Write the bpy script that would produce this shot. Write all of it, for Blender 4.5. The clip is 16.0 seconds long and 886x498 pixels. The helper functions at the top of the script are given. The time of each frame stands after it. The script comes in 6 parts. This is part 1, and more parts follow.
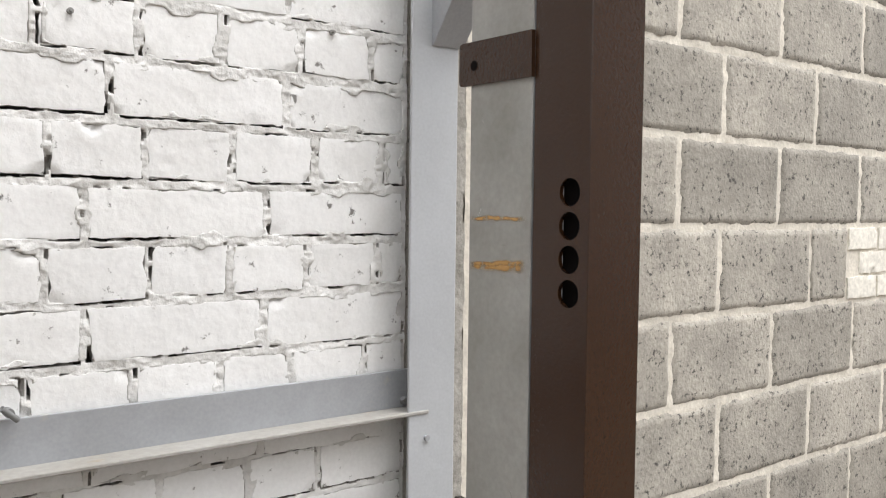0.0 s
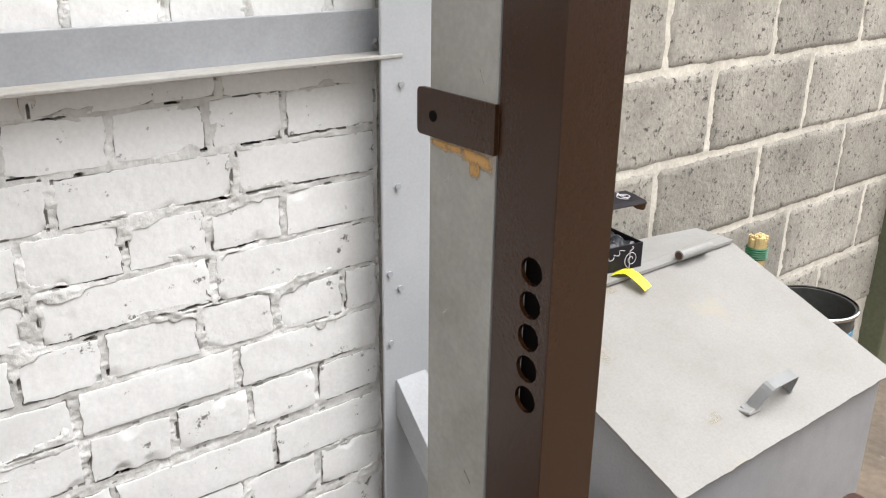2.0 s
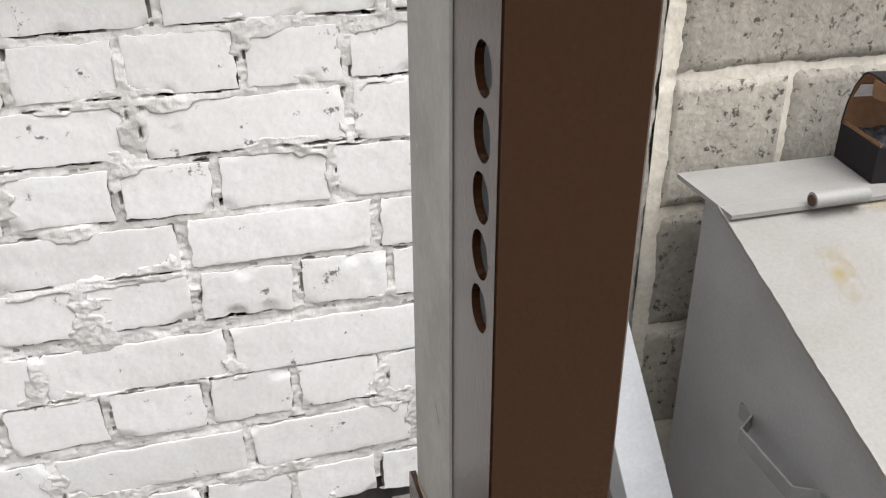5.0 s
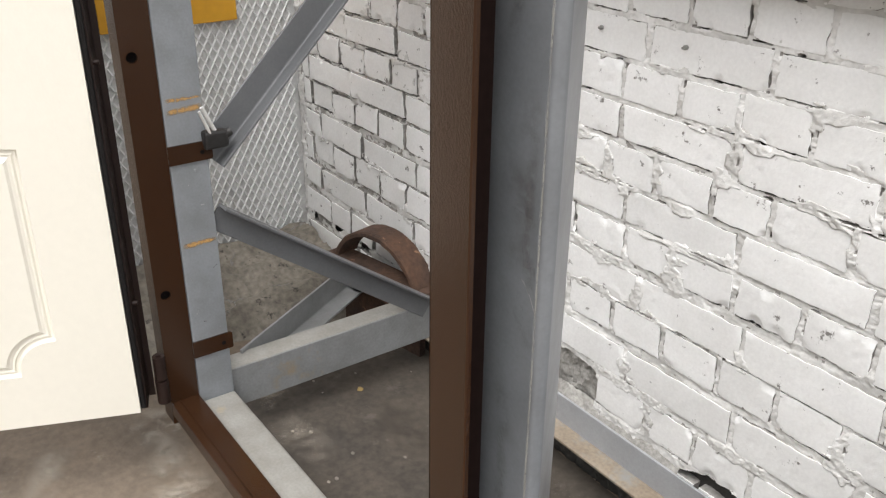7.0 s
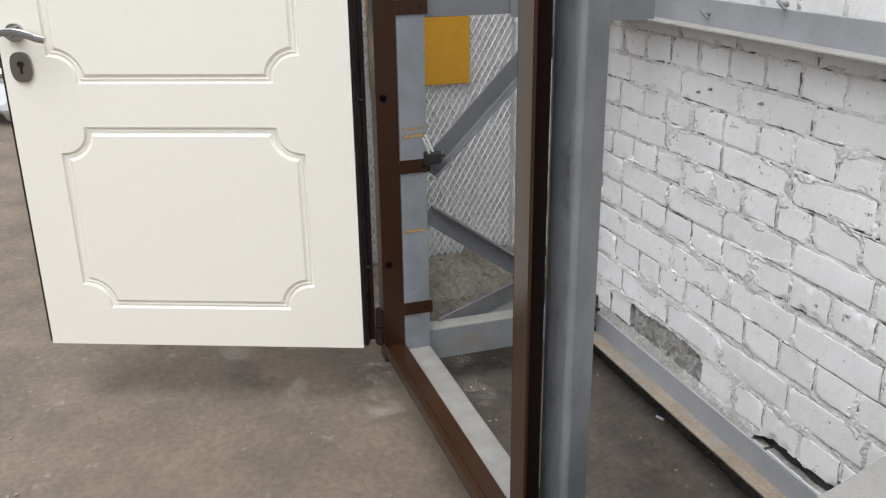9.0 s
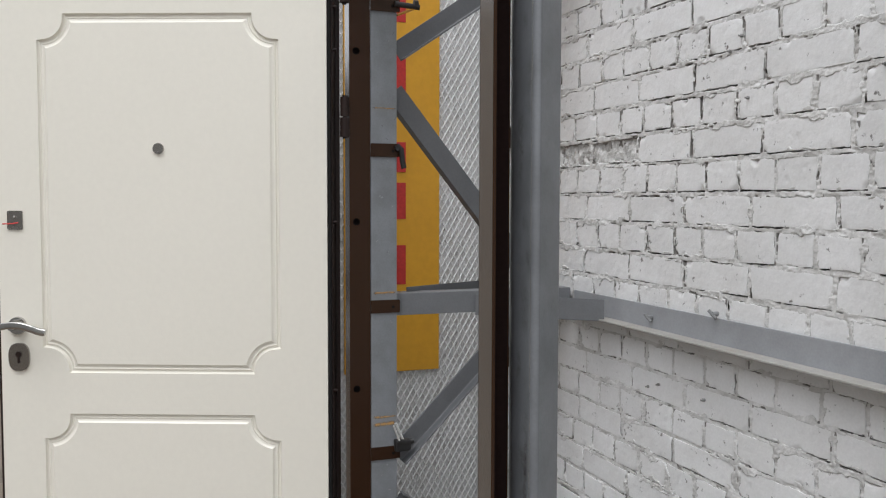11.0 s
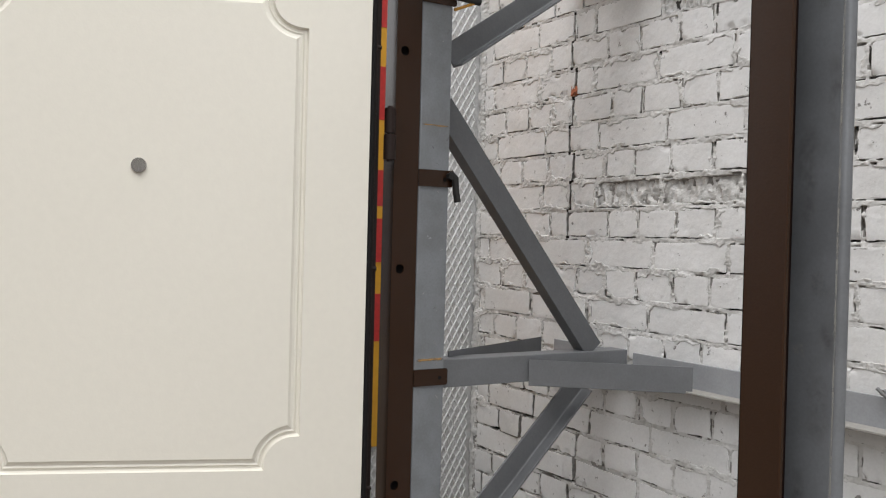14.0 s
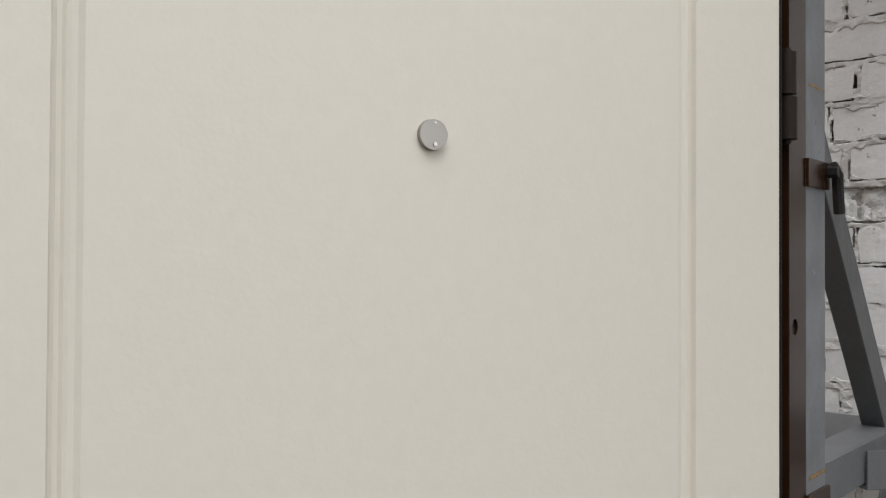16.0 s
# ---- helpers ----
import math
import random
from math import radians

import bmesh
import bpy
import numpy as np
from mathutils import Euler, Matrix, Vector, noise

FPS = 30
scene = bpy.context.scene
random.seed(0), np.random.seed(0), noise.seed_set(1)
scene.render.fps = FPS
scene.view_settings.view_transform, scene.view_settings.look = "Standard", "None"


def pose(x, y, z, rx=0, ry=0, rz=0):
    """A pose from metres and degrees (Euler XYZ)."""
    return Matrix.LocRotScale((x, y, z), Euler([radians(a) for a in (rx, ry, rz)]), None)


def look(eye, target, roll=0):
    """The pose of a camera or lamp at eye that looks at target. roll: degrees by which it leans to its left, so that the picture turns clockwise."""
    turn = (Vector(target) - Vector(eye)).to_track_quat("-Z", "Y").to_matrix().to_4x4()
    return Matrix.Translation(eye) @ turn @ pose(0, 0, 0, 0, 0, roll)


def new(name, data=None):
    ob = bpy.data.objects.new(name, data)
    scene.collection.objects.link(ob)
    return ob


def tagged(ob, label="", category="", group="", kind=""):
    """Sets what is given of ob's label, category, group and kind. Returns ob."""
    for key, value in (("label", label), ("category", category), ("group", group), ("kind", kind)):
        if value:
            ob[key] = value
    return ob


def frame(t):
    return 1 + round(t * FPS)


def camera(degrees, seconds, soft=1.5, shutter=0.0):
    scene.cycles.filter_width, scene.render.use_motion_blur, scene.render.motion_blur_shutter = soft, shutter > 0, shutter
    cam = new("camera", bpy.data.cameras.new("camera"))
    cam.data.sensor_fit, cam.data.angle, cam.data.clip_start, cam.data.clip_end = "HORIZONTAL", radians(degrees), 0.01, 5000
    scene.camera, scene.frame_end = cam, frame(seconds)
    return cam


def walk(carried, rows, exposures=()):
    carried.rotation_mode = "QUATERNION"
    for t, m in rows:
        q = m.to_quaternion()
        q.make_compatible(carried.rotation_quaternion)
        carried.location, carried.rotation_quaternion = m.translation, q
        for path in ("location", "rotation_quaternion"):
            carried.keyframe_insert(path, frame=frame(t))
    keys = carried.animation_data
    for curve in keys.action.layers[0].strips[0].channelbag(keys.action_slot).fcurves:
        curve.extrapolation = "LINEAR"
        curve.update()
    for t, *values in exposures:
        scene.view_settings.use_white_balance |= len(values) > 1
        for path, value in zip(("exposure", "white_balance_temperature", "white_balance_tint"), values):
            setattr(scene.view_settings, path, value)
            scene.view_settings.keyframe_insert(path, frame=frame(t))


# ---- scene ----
cam = camera(53.1, 16.0, soft=1.2)
METRES, EYE, TILT, LEAN, TURN = 4.55, 1.47, 0.0, 0.0, -37.9
ROWS = [
    (0.0, 0.0, 0.0, 0.0, 0.03, -2.77, -0.67),
    (0.5, 0.0005, 0.0023, -0.0003, -0.22, -4.44, -0.63),
    (1.0, 0.0018, 0.0061, -0.005, -0.56, -7.16, -0.12),
    (1.5, 0.0047, 0.0133, -0.017, -0.73, -14.28, -0.21),
    (2.0, 0.0056, 0.0206, -0.0296, -0.49, -20.83, -0.75),
    (2.5, 0.0068, 0.0228, -0.0326, -0.02, -23.67, -0.32),
    (3.0, 0.0135, 0.0361, -0.0412, 1.43, -24.28, 0.1),
    (3.5, 0.0187, 0.0602, -0.0568, 2.63, -24.79, -0.01),
    (3.7, 0.0187, 0.0696, -0.0625, 2.51, -25.15, -0.03),
    (5.8, 0.0905, 0.1005, -0.0615, 50.6, -29.2, 0.4),
    (6.0, 0.1064, 0.1083, -0.0591, 59.07, -29.45, 0.30),
    (6.5, 0.1449, 0.1388, -0.0408, 80.70, -29.08, 0.13),
    (7.0, 0.1958, 0.1587, -0.0343, 92.42, -25.55, -0.52),
    (7.5, 0.2346, 0.1815, -0.0291, 100.57, -24.48, -0.08),
    (8.0, 0.2727, 0.2114, -0.0282, 107.73, -23.22, -0.16),
    (8.2, 0.2895, 0.2165, -0.0268, 108.9, -23.2, 0.1),
    (10.3, 0.3626, 0.2442, -0.0052, 108.03, -10.44, -0.24),
    (10.5, 0.3644, 0.244, -0.0037, 107.81, -8.27, -0.46),
    (11.0, 0.3686, 0.2444, 0.0025, 107.77, -3.21, -0.14),
    (11.5, 0.3714, 0.2453, 0.0085, 108.21, 1.15, 0.47),
    (12.0, 0.3746, 0.2457, 0.011, 108.41, 3.6, 0.48),
    (12.5, 0.3718, 0.2446, 0.0112, 107.66, 3.15, -0.29),
    (13.0, 0.369, 0.2101, 0.0104, 102.6, 0.98, -1.23),
    (13.5, 0.3483, 0.1502, 0.0099, 97.91, -0.7, -1.4),
    (14.0, 0.2816, 0.0955, 0.0034, 96.95, -0.66, -1.48),
    (14.5, 0.2306, 0.0353, 0.0019, 94.29, -0.6, -1.52),
    (15.0, 0.1866, -0.0254, 0.006, 88.05, -0.5, -1.49),
    (15.5, 0.125, -0.0745, 0.0045, 85.21, 0.27, -0.41),
    (16.0, 0.0845, -0.126, 0.0059, 78.81, 0.91, -0.32),
]
walk(cam, [(t, pose(0, 0, EYE, TILT, LEAN, TURN) @ pose(METRES * x, METRES * y, METRES * z, 90 + pitch, roll, yaw)) for t, x, y, z, yaw, pitch, roll in ROWS],
     exposures=[(0.0, 0.85, 6500, 10), (1.5, 0.89, 6480, 10), (2.0, 1.07, 6473, 10), (2.5, 1.12, 6466, 10), (3.7, 1.03, 6450, 10), (6.0, 0.95, 6500, 10), (6.5, 1.02, 6475, 10), (7.0, 0.92, 6560, 10), (8.2, 0.63, 6220, 10), (10.5, 0.35, 6210, 10), (11.0, 0.17, 6250, 10), (11.5, -0.10, 6400, 10), (12.0, -0.98, 6500, 10), (12.5, -1.27, 6490, 10), (13.0, -0.25, 6480, 10), (13.5, -0.15, 6470, 10), (14.0, 0.20, 6460, 10), (14.5, 0.23, 6450, 10), (15.0, 0.27, 6400, 10), (15.5, 0.15, 6410, 10), (16.0, -0.03, 6420, 10)])

# ---- world and light: a bright overcast sky ----
world = bpy.data.worlds.new("overcast_sky")
scene.world = world
world.use_nodes = True
wn, wl = world.node_tree.nodes, world.node_tree.links
wn.clear()
w_out = wn.new("ShaderNodeOutputWorld")
w_bg = wn.new("ShaderNodeBackground")
w_sky = wn.new("ShaderNodeTexSky")
w_sky.sky_type = "NISHITA"
w_sky.sun_disc = False
w_sky.sun_elevation = radians(66)
w_sky.sun_rotation = radians(160)
w_sky.air_density, w_sky.dust_density = 1.0, 3.0
w_co = wn.new("ShaderNodeTexCoord")
w_map = wn.new("ShaderNodeMapping")
w_map.inputs["Scale"].default_value = (1.0, 1.0, 3.2)
w_noise = wn.new("ShaderNodeTexNoise")
w_noise.inputs["Scale"].default_value = 2.4
w_noise.inputs["Detail"].default_value = 5.0
w_ramp = wn.new("ShaderNodeValToRGB")
w_ramp.color_ramp.elements[0].position, w_ramp.color_ramp.elements[0].color = 0.34, (13.0, 13.4, 14.4, 1)
w_ramp.color_ramp.elements[1].position, w_ramp.color_ramp.elements[1].color = 0.52, (20.0, 20.0, 20.0, 1)
w_mix = wn.new("ShaderNodeMixRGB")
w_mix.inputs["Fac"].default_value = 0.9
wl.new(w_co.outputs["Generated"], w_map.inputs["Vector"])
wl.new(w_map.outputs["Vector"], w_noise.inputs["Vector"])
wl.new(w_noise.outputs["Fac"], w_ramp.inputs["Fac"])
wl.new(w_sky.outputs["Color"], w_mix.inputs["Color1"])
wl.new(w_ramp.outputs["Color"], w_mix.inputs["Color2"])
wl.new(w_mix.outputs["Color"], w_bg.inputs["Color"])
w_bg.inputs["Strength"].default_value = 0.1
wl.new(w_bg.outputs["Background"], w_out.inputs["Surface"])

sun_data = bpy.data.lights.new("sun", "SUN")
sun_data.energy, sun_data.angle, sun_data.color = 1.4, radians(36), (1.0, 0.98, 0.95)
sun = new("sun", sun_data)
sun.matrix_world = look((1.7, -1.3, 6.8), (0.0, 0.8, 0.8))


# ---- materials ----
def material(name, colour, rough=0.6, metal=0.0, dark=None, scale=8.0, amount=0.5, fine=90.0, fine_amount=0.15, bump=0.15, bump_scale=60.0,
             spots=None, spot_scale=14.0, spot_at=(0.62, 0.68), vary=0.0, island=False, coat=0.0, rough_var=0.1, cracks=0.0, crack_scale=9.0, ridges=0.0, spec=0.5):
    """A surface with broad stains, fine grain, shaped spots, and relief; vary: brightness change from piece to piece."""
    m = bpy.data.materials.new(name)
    m.use_nodes = True
    n, l = m.node_tree.nodes, m.node_tree.links
    b = n["Principled BSDF"]
    co = n.new("ShaderNodeTexCoord")
    geo = n.new("ShaderNodeNewGeometry")
    broad = n.new("ShaderNodeTexNoise")
    broad.inputs["Scale"].default_value, broad.inputs["Detail"].default_value, broad.inputs["Roughness"].default_value = scale, 6.0, 0.62
    l.new(geo.outputs["Position"], broad.inputs["Vector"])
    ramp = n.new("ShaderNodeValToRGB")
    ramp.color_ramp.elements[0].position, ramp.color_ramp.elements[1].position = 0.36, 0.66
    l.new(broad.outputs["Fac"], ramp.inputs["Fac"])
    mix = n.new("ShaderNodeMixRGB")
    mix.inputs["Color1"].default_value = (*colour, 1)
    mix.inputs["Color2"].default_value = (*(dark or [c * 0.75 for c in colour]), 1)
    fac = n.new("ShaderNodeMath")
    fac.operation = "MULTIPLY"
    fac.inputs[1].default_value = amount
    l.new(ramp.outputs["Color"], fac.inputs[0])
    l.new(fac.outputs[0], mix.inputs["Fac"])
    last = mix.outputs["Color"]
    grain = n.new("ShaderNodeTexNoise")
    grain.inputs["Scale"].default_value, grain.inputs["Detail"].default_value = fine, 4.0
    l.new(geo.outputs["Position"], grain.inputs["Vector"])
    g_range = n.new("ShaderNodeMapRange")
    g_range.inputs["From Min"].default_value, g_range.inputs["From Max"].default_value = 0.3, 0.7
    g_range.inputs["To Min"].default_value, g_range.inputs["To Max"].default_value = 1 - fine_amount, 1 + fine_amount
    l.new(grain.outputs["Fac"], g_range.inputs["Value"])
    value = g_range.outputs["Result"]
    if vary:
        r_src = geo.outputs["Random Per Island"] if island else n.new("ShaderNodeObjectInfo").outputs["Random"]
        r_range = n.new("ShaderNodeMapRange")
        r_range.inputs["To Min"].default_value, r_range.inputs["To Max"].default_value = 1 - vary, 1 + vary
        l.new(r_src, r_range.inputs["Value"])
        times = n.new("ShaderNodeMath")
        times.operation = "MULTIPLY"
        l.new(value, times.inputs[0])
        l.new(r_range.outputs["Result"], times.inputs[1])
        value = times.outputs[0]
    mul = n.new("ShaderNodeMixRGB")
    mul.blend_type = "MULTIPLY"
    mul.inputs["Fac"].default_value = 1.0
    l.new(last, mul.inputs["Color1"])
    l.new(value, mul.inputs["Color2"])
    last = mul.outputs["Color"]
    if spots:
        s_noise = n.new("ShaderNodeTexNoise")
        s_noise.inputs["Scale"].default_value, s_noise.inputs["Detail"].default_value, s_noise.inputs["Roughness"].default_value = spot_scale, 5.0, 0.7
        l.new(geo.outputs["Position"], s_noise.inputs["Vector"])
        s_ramp = n.new("ShaderNodeValToRGB")
        s_ramp.color_ramp.elements[0].position, s_ramp.color_ramp.elements[1].position = spot_at
        l.new(s_noise.outputs["Fac"], s_ramp.inputs["Fac"])
        s_mix = n.new("ShaderNodeMixRGB")
        s_mix.inputs["Color2"].default_value = (*spots, 1)
        l.new(s_ramp.outputs["Color"], s_mix.inputs["Fac"])
        l.new(last, s_mix.inputs["Color1"])
        last = s_mix.outputs["Color"]
    line = None
    if cracks:
        warp = n.new("ShaderNodeTexNoise")
        warp.inputs["Scale"].default_value, warp.inputs["Detail"].default_value = 26.0, 3.0
        l.new(geo.outputs["Position"], warp.inputs["Vector"])
        push = n.new("ShaderNodeVectorMath")
        push.operation = "MULTIPLY_ADD"
        push.inputs[1].default_value = (0.05, 0.05, 0.05)
        l.new(warp.outputs["Color"], push.inputs[0])
        l.new(geo.outputs["Position"], push.inputs[2])
        vor = n.new("ShaderNodeTexVoronoi")
        vor.feature = "DISTANCE_TO_EDGE"
        vor.inputs["Scale"].default_value = crack_scale
        l.new(push.outputs["Vector"], vor.inputs["Vector"])
        thin = n.new("ShaderNodeMapRange")
        thin.inputs["From Min"].default_value, thin.inputs["From Max"].default_value = 0.004, 0.016
        thin.inputs["To Min"].default_value, thin.inputs["To Max"].default_value = 1.0, 0.0
        l.new(vor.outputs["Distance"], thin.inputs["Value"])
        where = n.new("ShaderNodeTexNoise")
        where.inputs["Scale"].default_value, where.inputs["Detail"].default_value = 9.0, 2.0
        l.new(geo.outputs["Position"], where.inputs["Vector"])
        gate = n.new("ShaderNodeMapRange")
        gate.inputs["From Min"].default_value, gate.inputs["From Max"].default_value = 0.58, 0.66
        l.new(where.outputs["Fac"], gate.inputs["Value"])
        both = n.new("ShaderNodeMath")
        both.operation = "MULTIPLY"
        l.new(thin.outputs["Result"], both.inputs[0])
        l.new(gate.outputs["Result"], both.inputs[1])
        line = both.outputs[0]
        strength = n.new("ShaderNodeMath")
        strength.operation = "MULTIPLY"
        strength.inputs[1].default_value = cracks
        l.new(line, strength.inputs[0])
        c_mix = n.new("ShaderNodeMixRGB")
        c_mix.inputs["Color2"].default_value = (0.22, 0.21, 0.20, 1)
        l.new(strength.outputs[0], c_mix.inputs["Fac"])
        l.new(last, c_mix.inputs["Color1"])
        last = c_mix.outputs["Color"]
    l.new(last, b.inputs["Base Color"])
    r_map = n.new("ShaderNodeMapRange")
    r_map.inputs["To Min"].default_value, r_map.inputs["To Max"].default_value = max(0.03, rough - rough_var), min(1.0, rough + rough_var)
    l.new(broad.outputs["Fac"], r_map.inputs["Value"])
    l.new(r_map.outputs["Result"], b.inputs["Roughness"])
    b.inputs["Metallic"].default_value = metal
    b.inputs["Specular IOR Level"].default_value = spec
    b.inputs["Coat Weight"].default_value = coat
    if bump:
        b_noise = n.new("ShaderNodeTexNoise")
        b_noise.inputs["Scale"].default_value, b_noise.inputs["Detail"].default_value = bump_scale, 5.0
        l.new(geo.outputs["Position"], b_noise.inputs["Vector"])
        b_node = n.new("ShaderNodeBump")
        b_node.inputs["Strength"].default_value, b_node.inputs["Distance"].default_value = bump, 0.004
        height = b_noise.outputs["Fac"]
        if ridges:
            rid = n.new("ShaderNodeTexNoise")
            rid.noise_type = "RIDGED_MULTIFRACTAL"
            rid.inputs["Scale"].default_value, rid.inputs["Detail"].default_value = 17.0, 4.0
            l.new(geo.outputs["Position"], rid.inputs["Vector"])
            add = n.new("ShaderNodeMath")
            add.operation = "MULTIPLY_ADD"
            add.inputs[1].default_value = ridges
            l.new(rid.outputs["Fac"], add.inputs[0])
            l.new(height, add.inputs[2])
            height = add.outputs[0]
        if line:
            dent = n.new("ShaderNodeMath")
            dent.operation = "SUBTRACT"
            l.new(height, dent.inputs[0])
            l.new(line, dent.inputs[1])
            height = dent.outputs[0]
        l.new(height, b_node.inputs["Height"])
        l.new(b_node.outputs["Normal"], b.inputs["Normal"])
    return m


PAINTED = dict(rough=0.8, dark=(0.72, 0.715, 0.703), scale=8, amount=0.6, fine=150, fine_amount=0.035, bump=0.42, bump_scale=48, vary=0.035, ridges=0.95,
               spots=(0.20, 0.19, 0.18), spot_scale=31, spot_at=(0.645, 0.69))
WHITE_BRICK = material("white_painted_brick", (0.83, 0.83, 0.828), **PAINTED)
WHITE_FAR = material("white_painted_brickwork", (0.83, 0.83, 0.828), island=True, **PAINTED)
WHITE_MORTAR = material("painted_mortar", (0.785, 0.78, 0.768), 0.9, dark=(0.46, 0.45, 0.43), scale=15, amount=0.75, fine=120, fine_amount=0.12, bump=0.8, bump_scale=90, ridges=0.9,
                        spots=(0.24, 0.23, 0.215), spot_scale=34, spot_at=(0.63, 0.71))
# joint darks: both dirt and the shade of the joints are in these colours
CREVICE = material("dirty_shaded_joint_depth", (0.065, 0.060, 0.055), 0.95, dark=(0.022, 0.020, 0.018), scale=14, amount=0.8, fine=100, fine_amount=0.2, bump=0.6)
BARE_SHADE = material("unpainted_dirty_shaded_side", (0.40, 0.385, 0.365), 0.95, dark=(0.16, 0.15, 0.14), scale=14, amount=0.8, fine=100, fine_amount=0.2, bump=0.5)
PLASTER = material("grey_crumbling_mortar", (0.37, 0.36, 0.34), 0.95, dark=(0.22, 0.21, 0.195), scale=18, amount=0.7, fine=140, fine_amount=0.25, bump=1.0, bump_scale=70)
BLOCK = material("grey_concrete_block", (0.385, 0.358, 0.312), 0.95, dark=(0.23, 0.214, 0.188), scale=5, amount=0.8, fine=100, fine_amount=0.14, bump=0.55, bump_scale=120, vary=0.2,
                 spots=(0.075, 0.07, 0.063), spot_scale=70, spot_at=(0.575, 0.64))
BLOCK_MORTAR = material("pale_block_mortar", (0.68, 0.635, 0.555), 0.95, dark=(0.47, 0.44, 0.385), scale=9, amount=0.6, fine=120, fine_amount=0.10, bump=0.45, bump_scale=80)
CREAM_BRICK = material("pale_silicate_brick", (0.72, 0.69, 0.62), 0.9, amount=0.3, bump=0.3, vary=0.05)
GREY_PAINT = material("grey_painted_steel", (0.232, 0.236, 0.239), 0.5, dark=(0.150, 0.150, 0.147), scale=9, amount=0.75, fine=200, fine_amount=0.05, bump=0.12, bump_scale=40,
                      spots=(0.42, 0.27, 0.12), spot_scale=7, spot_at=(0.72, 0.80))
LIGHT_GREY = material("pale_grey_painted_steel", (0.275, 0.272, 0.265), 0.55, dark=(0.22, 0.214, 0.20), scale=7, amount=0.7, fine=220, fine_amount=0.05, bump=0.15, bump_scale=50,
                      spots=(0.42, 0.33, 0.17), spot_scale=7, spot_at=(0.66, 0.80))
POST_STEEL = material("dull_blue_grey_steel", (0.172, 0.181, 0.194), 0.33, dark=(0.122, 0.128, 0.136), scale=10, amount=0.8, fine=200, fine_amount=0.05, bump=0.12, bump_scale=40,
                      spots=(0.23, 0.22, 0.20), spot_scale=12, spot_at=(0.69, 0.78))
PLATE_STEEL = material("warm_grey_worn_steel", (0.285, 0.282, 0.270), 0.5, dark=(0.205, 0.200, 0.185), scale=12, amount=0.8, fine=180, fine_amount=0.07, bump=0.15, bump_scale=45,
                       spots=(0.40, 0.39, 0.37), spot_scale=16, spot_at=(0.70, 0.76))
HINGE_STEEL = material("chipped_grey_steel", (0.215, 0.228, 0.245), 0.45, dark=(0.150, 0.156, 0.163), scale=11, amount=0.7, fine=200, fine_amount=0.06, bump=0.2, bump_scale=45,
                       spots=(0.32, 0.33, 0.34), spot_scale=22, spot_at=(0.69, 0.74))
WALL_STEEL = material("blue_grey_painted_steel", (0.345, 0.356, 0.374), 0.5, dark=(0.270, 0.277, 0.288), scale=8, amount=0.7, fine=200, fine_amount=0.05, bump=0.15, bump_scale=40,
                      spots=(0.42, 0.38, 0.31), spot_scale=9, spot_at=(0.64, 0.78))
BASE_PALE = material("worn_pale_steel_paint", (0.275, 0.268, 0.250), 0.6, dark=(0.185, 0.176, 0.158), scale=11, amount=0.8, fine=160, fine_amount=0.08, bump=0.25, bump_scale=60,
                     spots=(0.34, 0.27, 0.17), spot_scale=8, spot_at=(0.60, 0.78))
RUSTY_GREY = material("rusting_blue_grey_paint", (0.215, 0.220, 0.225), 0.55, dark=(0.150, 0.152, 0.152), scale=9, amount=0.8, fine=160, fine_amount=0.08, bump=0.25, bump_scale=60,
                      spots=(0.24, 0.18, 0.105), spot_scale=6, spot_at=(0.58, 0.72))
# stand grey darkened for braces and ties, for the shade inside the angles
SHADED_GREY = material("shaded_grey_painted_steel", (0.120, 0.124, 0.130), 0.5, dark=(0.090, 0.093, 0.097), scale=7, amount=0.6, fine=200, fine_amount=0.06, bump=0.15, bump_scale=50, spots=(0.20, 0.17, 0.13), spot_scale=9, spot_at=(0.70, 0.80))
MID_GREY = material("mid_grey_painted_steel", (0.165, 0.171, 0.180), 0.48, dark=(0.120, 0.124, 0.129), scale=7, amount=0.6, fine=200, fine_amount=0.06, bump=0.15, bump_scale=50, spots=(0.30, 0.22, 0.13), spot_scale=8, spot_at=(0.71, 0.80))
BROWN = material("brown_powder_coat", (0.031, 0.0135, 0.0061), 0.23, dark=(0.026, 0.0112, 0.0050), scale=3, amount=0.5, fine=420, fine_amount=0.06, bump=0.06, bump_scale=320, spec=0.38, rough_var=0.06)
DARK_BROWN = material("dark_brown_paint", (0.020, 0.011, 0.009), 0.5, spec=0.25, scale=4, amount=0.4, fine=300, fine_amount=0.1, bump=0.15, bump_scale=300)
# frame brown darkened to hold the shade inside the hollow jambs
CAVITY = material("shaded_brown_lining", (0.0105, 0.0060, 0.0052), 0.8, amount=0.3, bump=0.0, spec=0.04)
CREAM = material("cream_film_on_fibreboard", (0.765, 0.735, 0.652), 0.38, dark=(0.75, 0.72, 0.638), scale=2, amount=0.5, fine=60, fine_amount=0.012, bump=0.05, bump_scale=180, rough_var=0.04)
BLACK_RUBBER = material("black_rubber_seal", (0.010, 0.009, 0.009), 0.7, amount=0.2, bump=0.1, spec=0.2)
CHROME = material("polished_chrome", (0.50, 0.49, 0.47), 0.14, metal=1.0, amount=0.15, fine_amount=0.02, bump=0.0, rough_var=0.05)
BRIGHT_STEEL = material("bright_zinc_plating", (0.86, 0.86, 0.85), 0.3, metal=0.6, amount=0.15, fine_amount=0.02, bump=0.0)
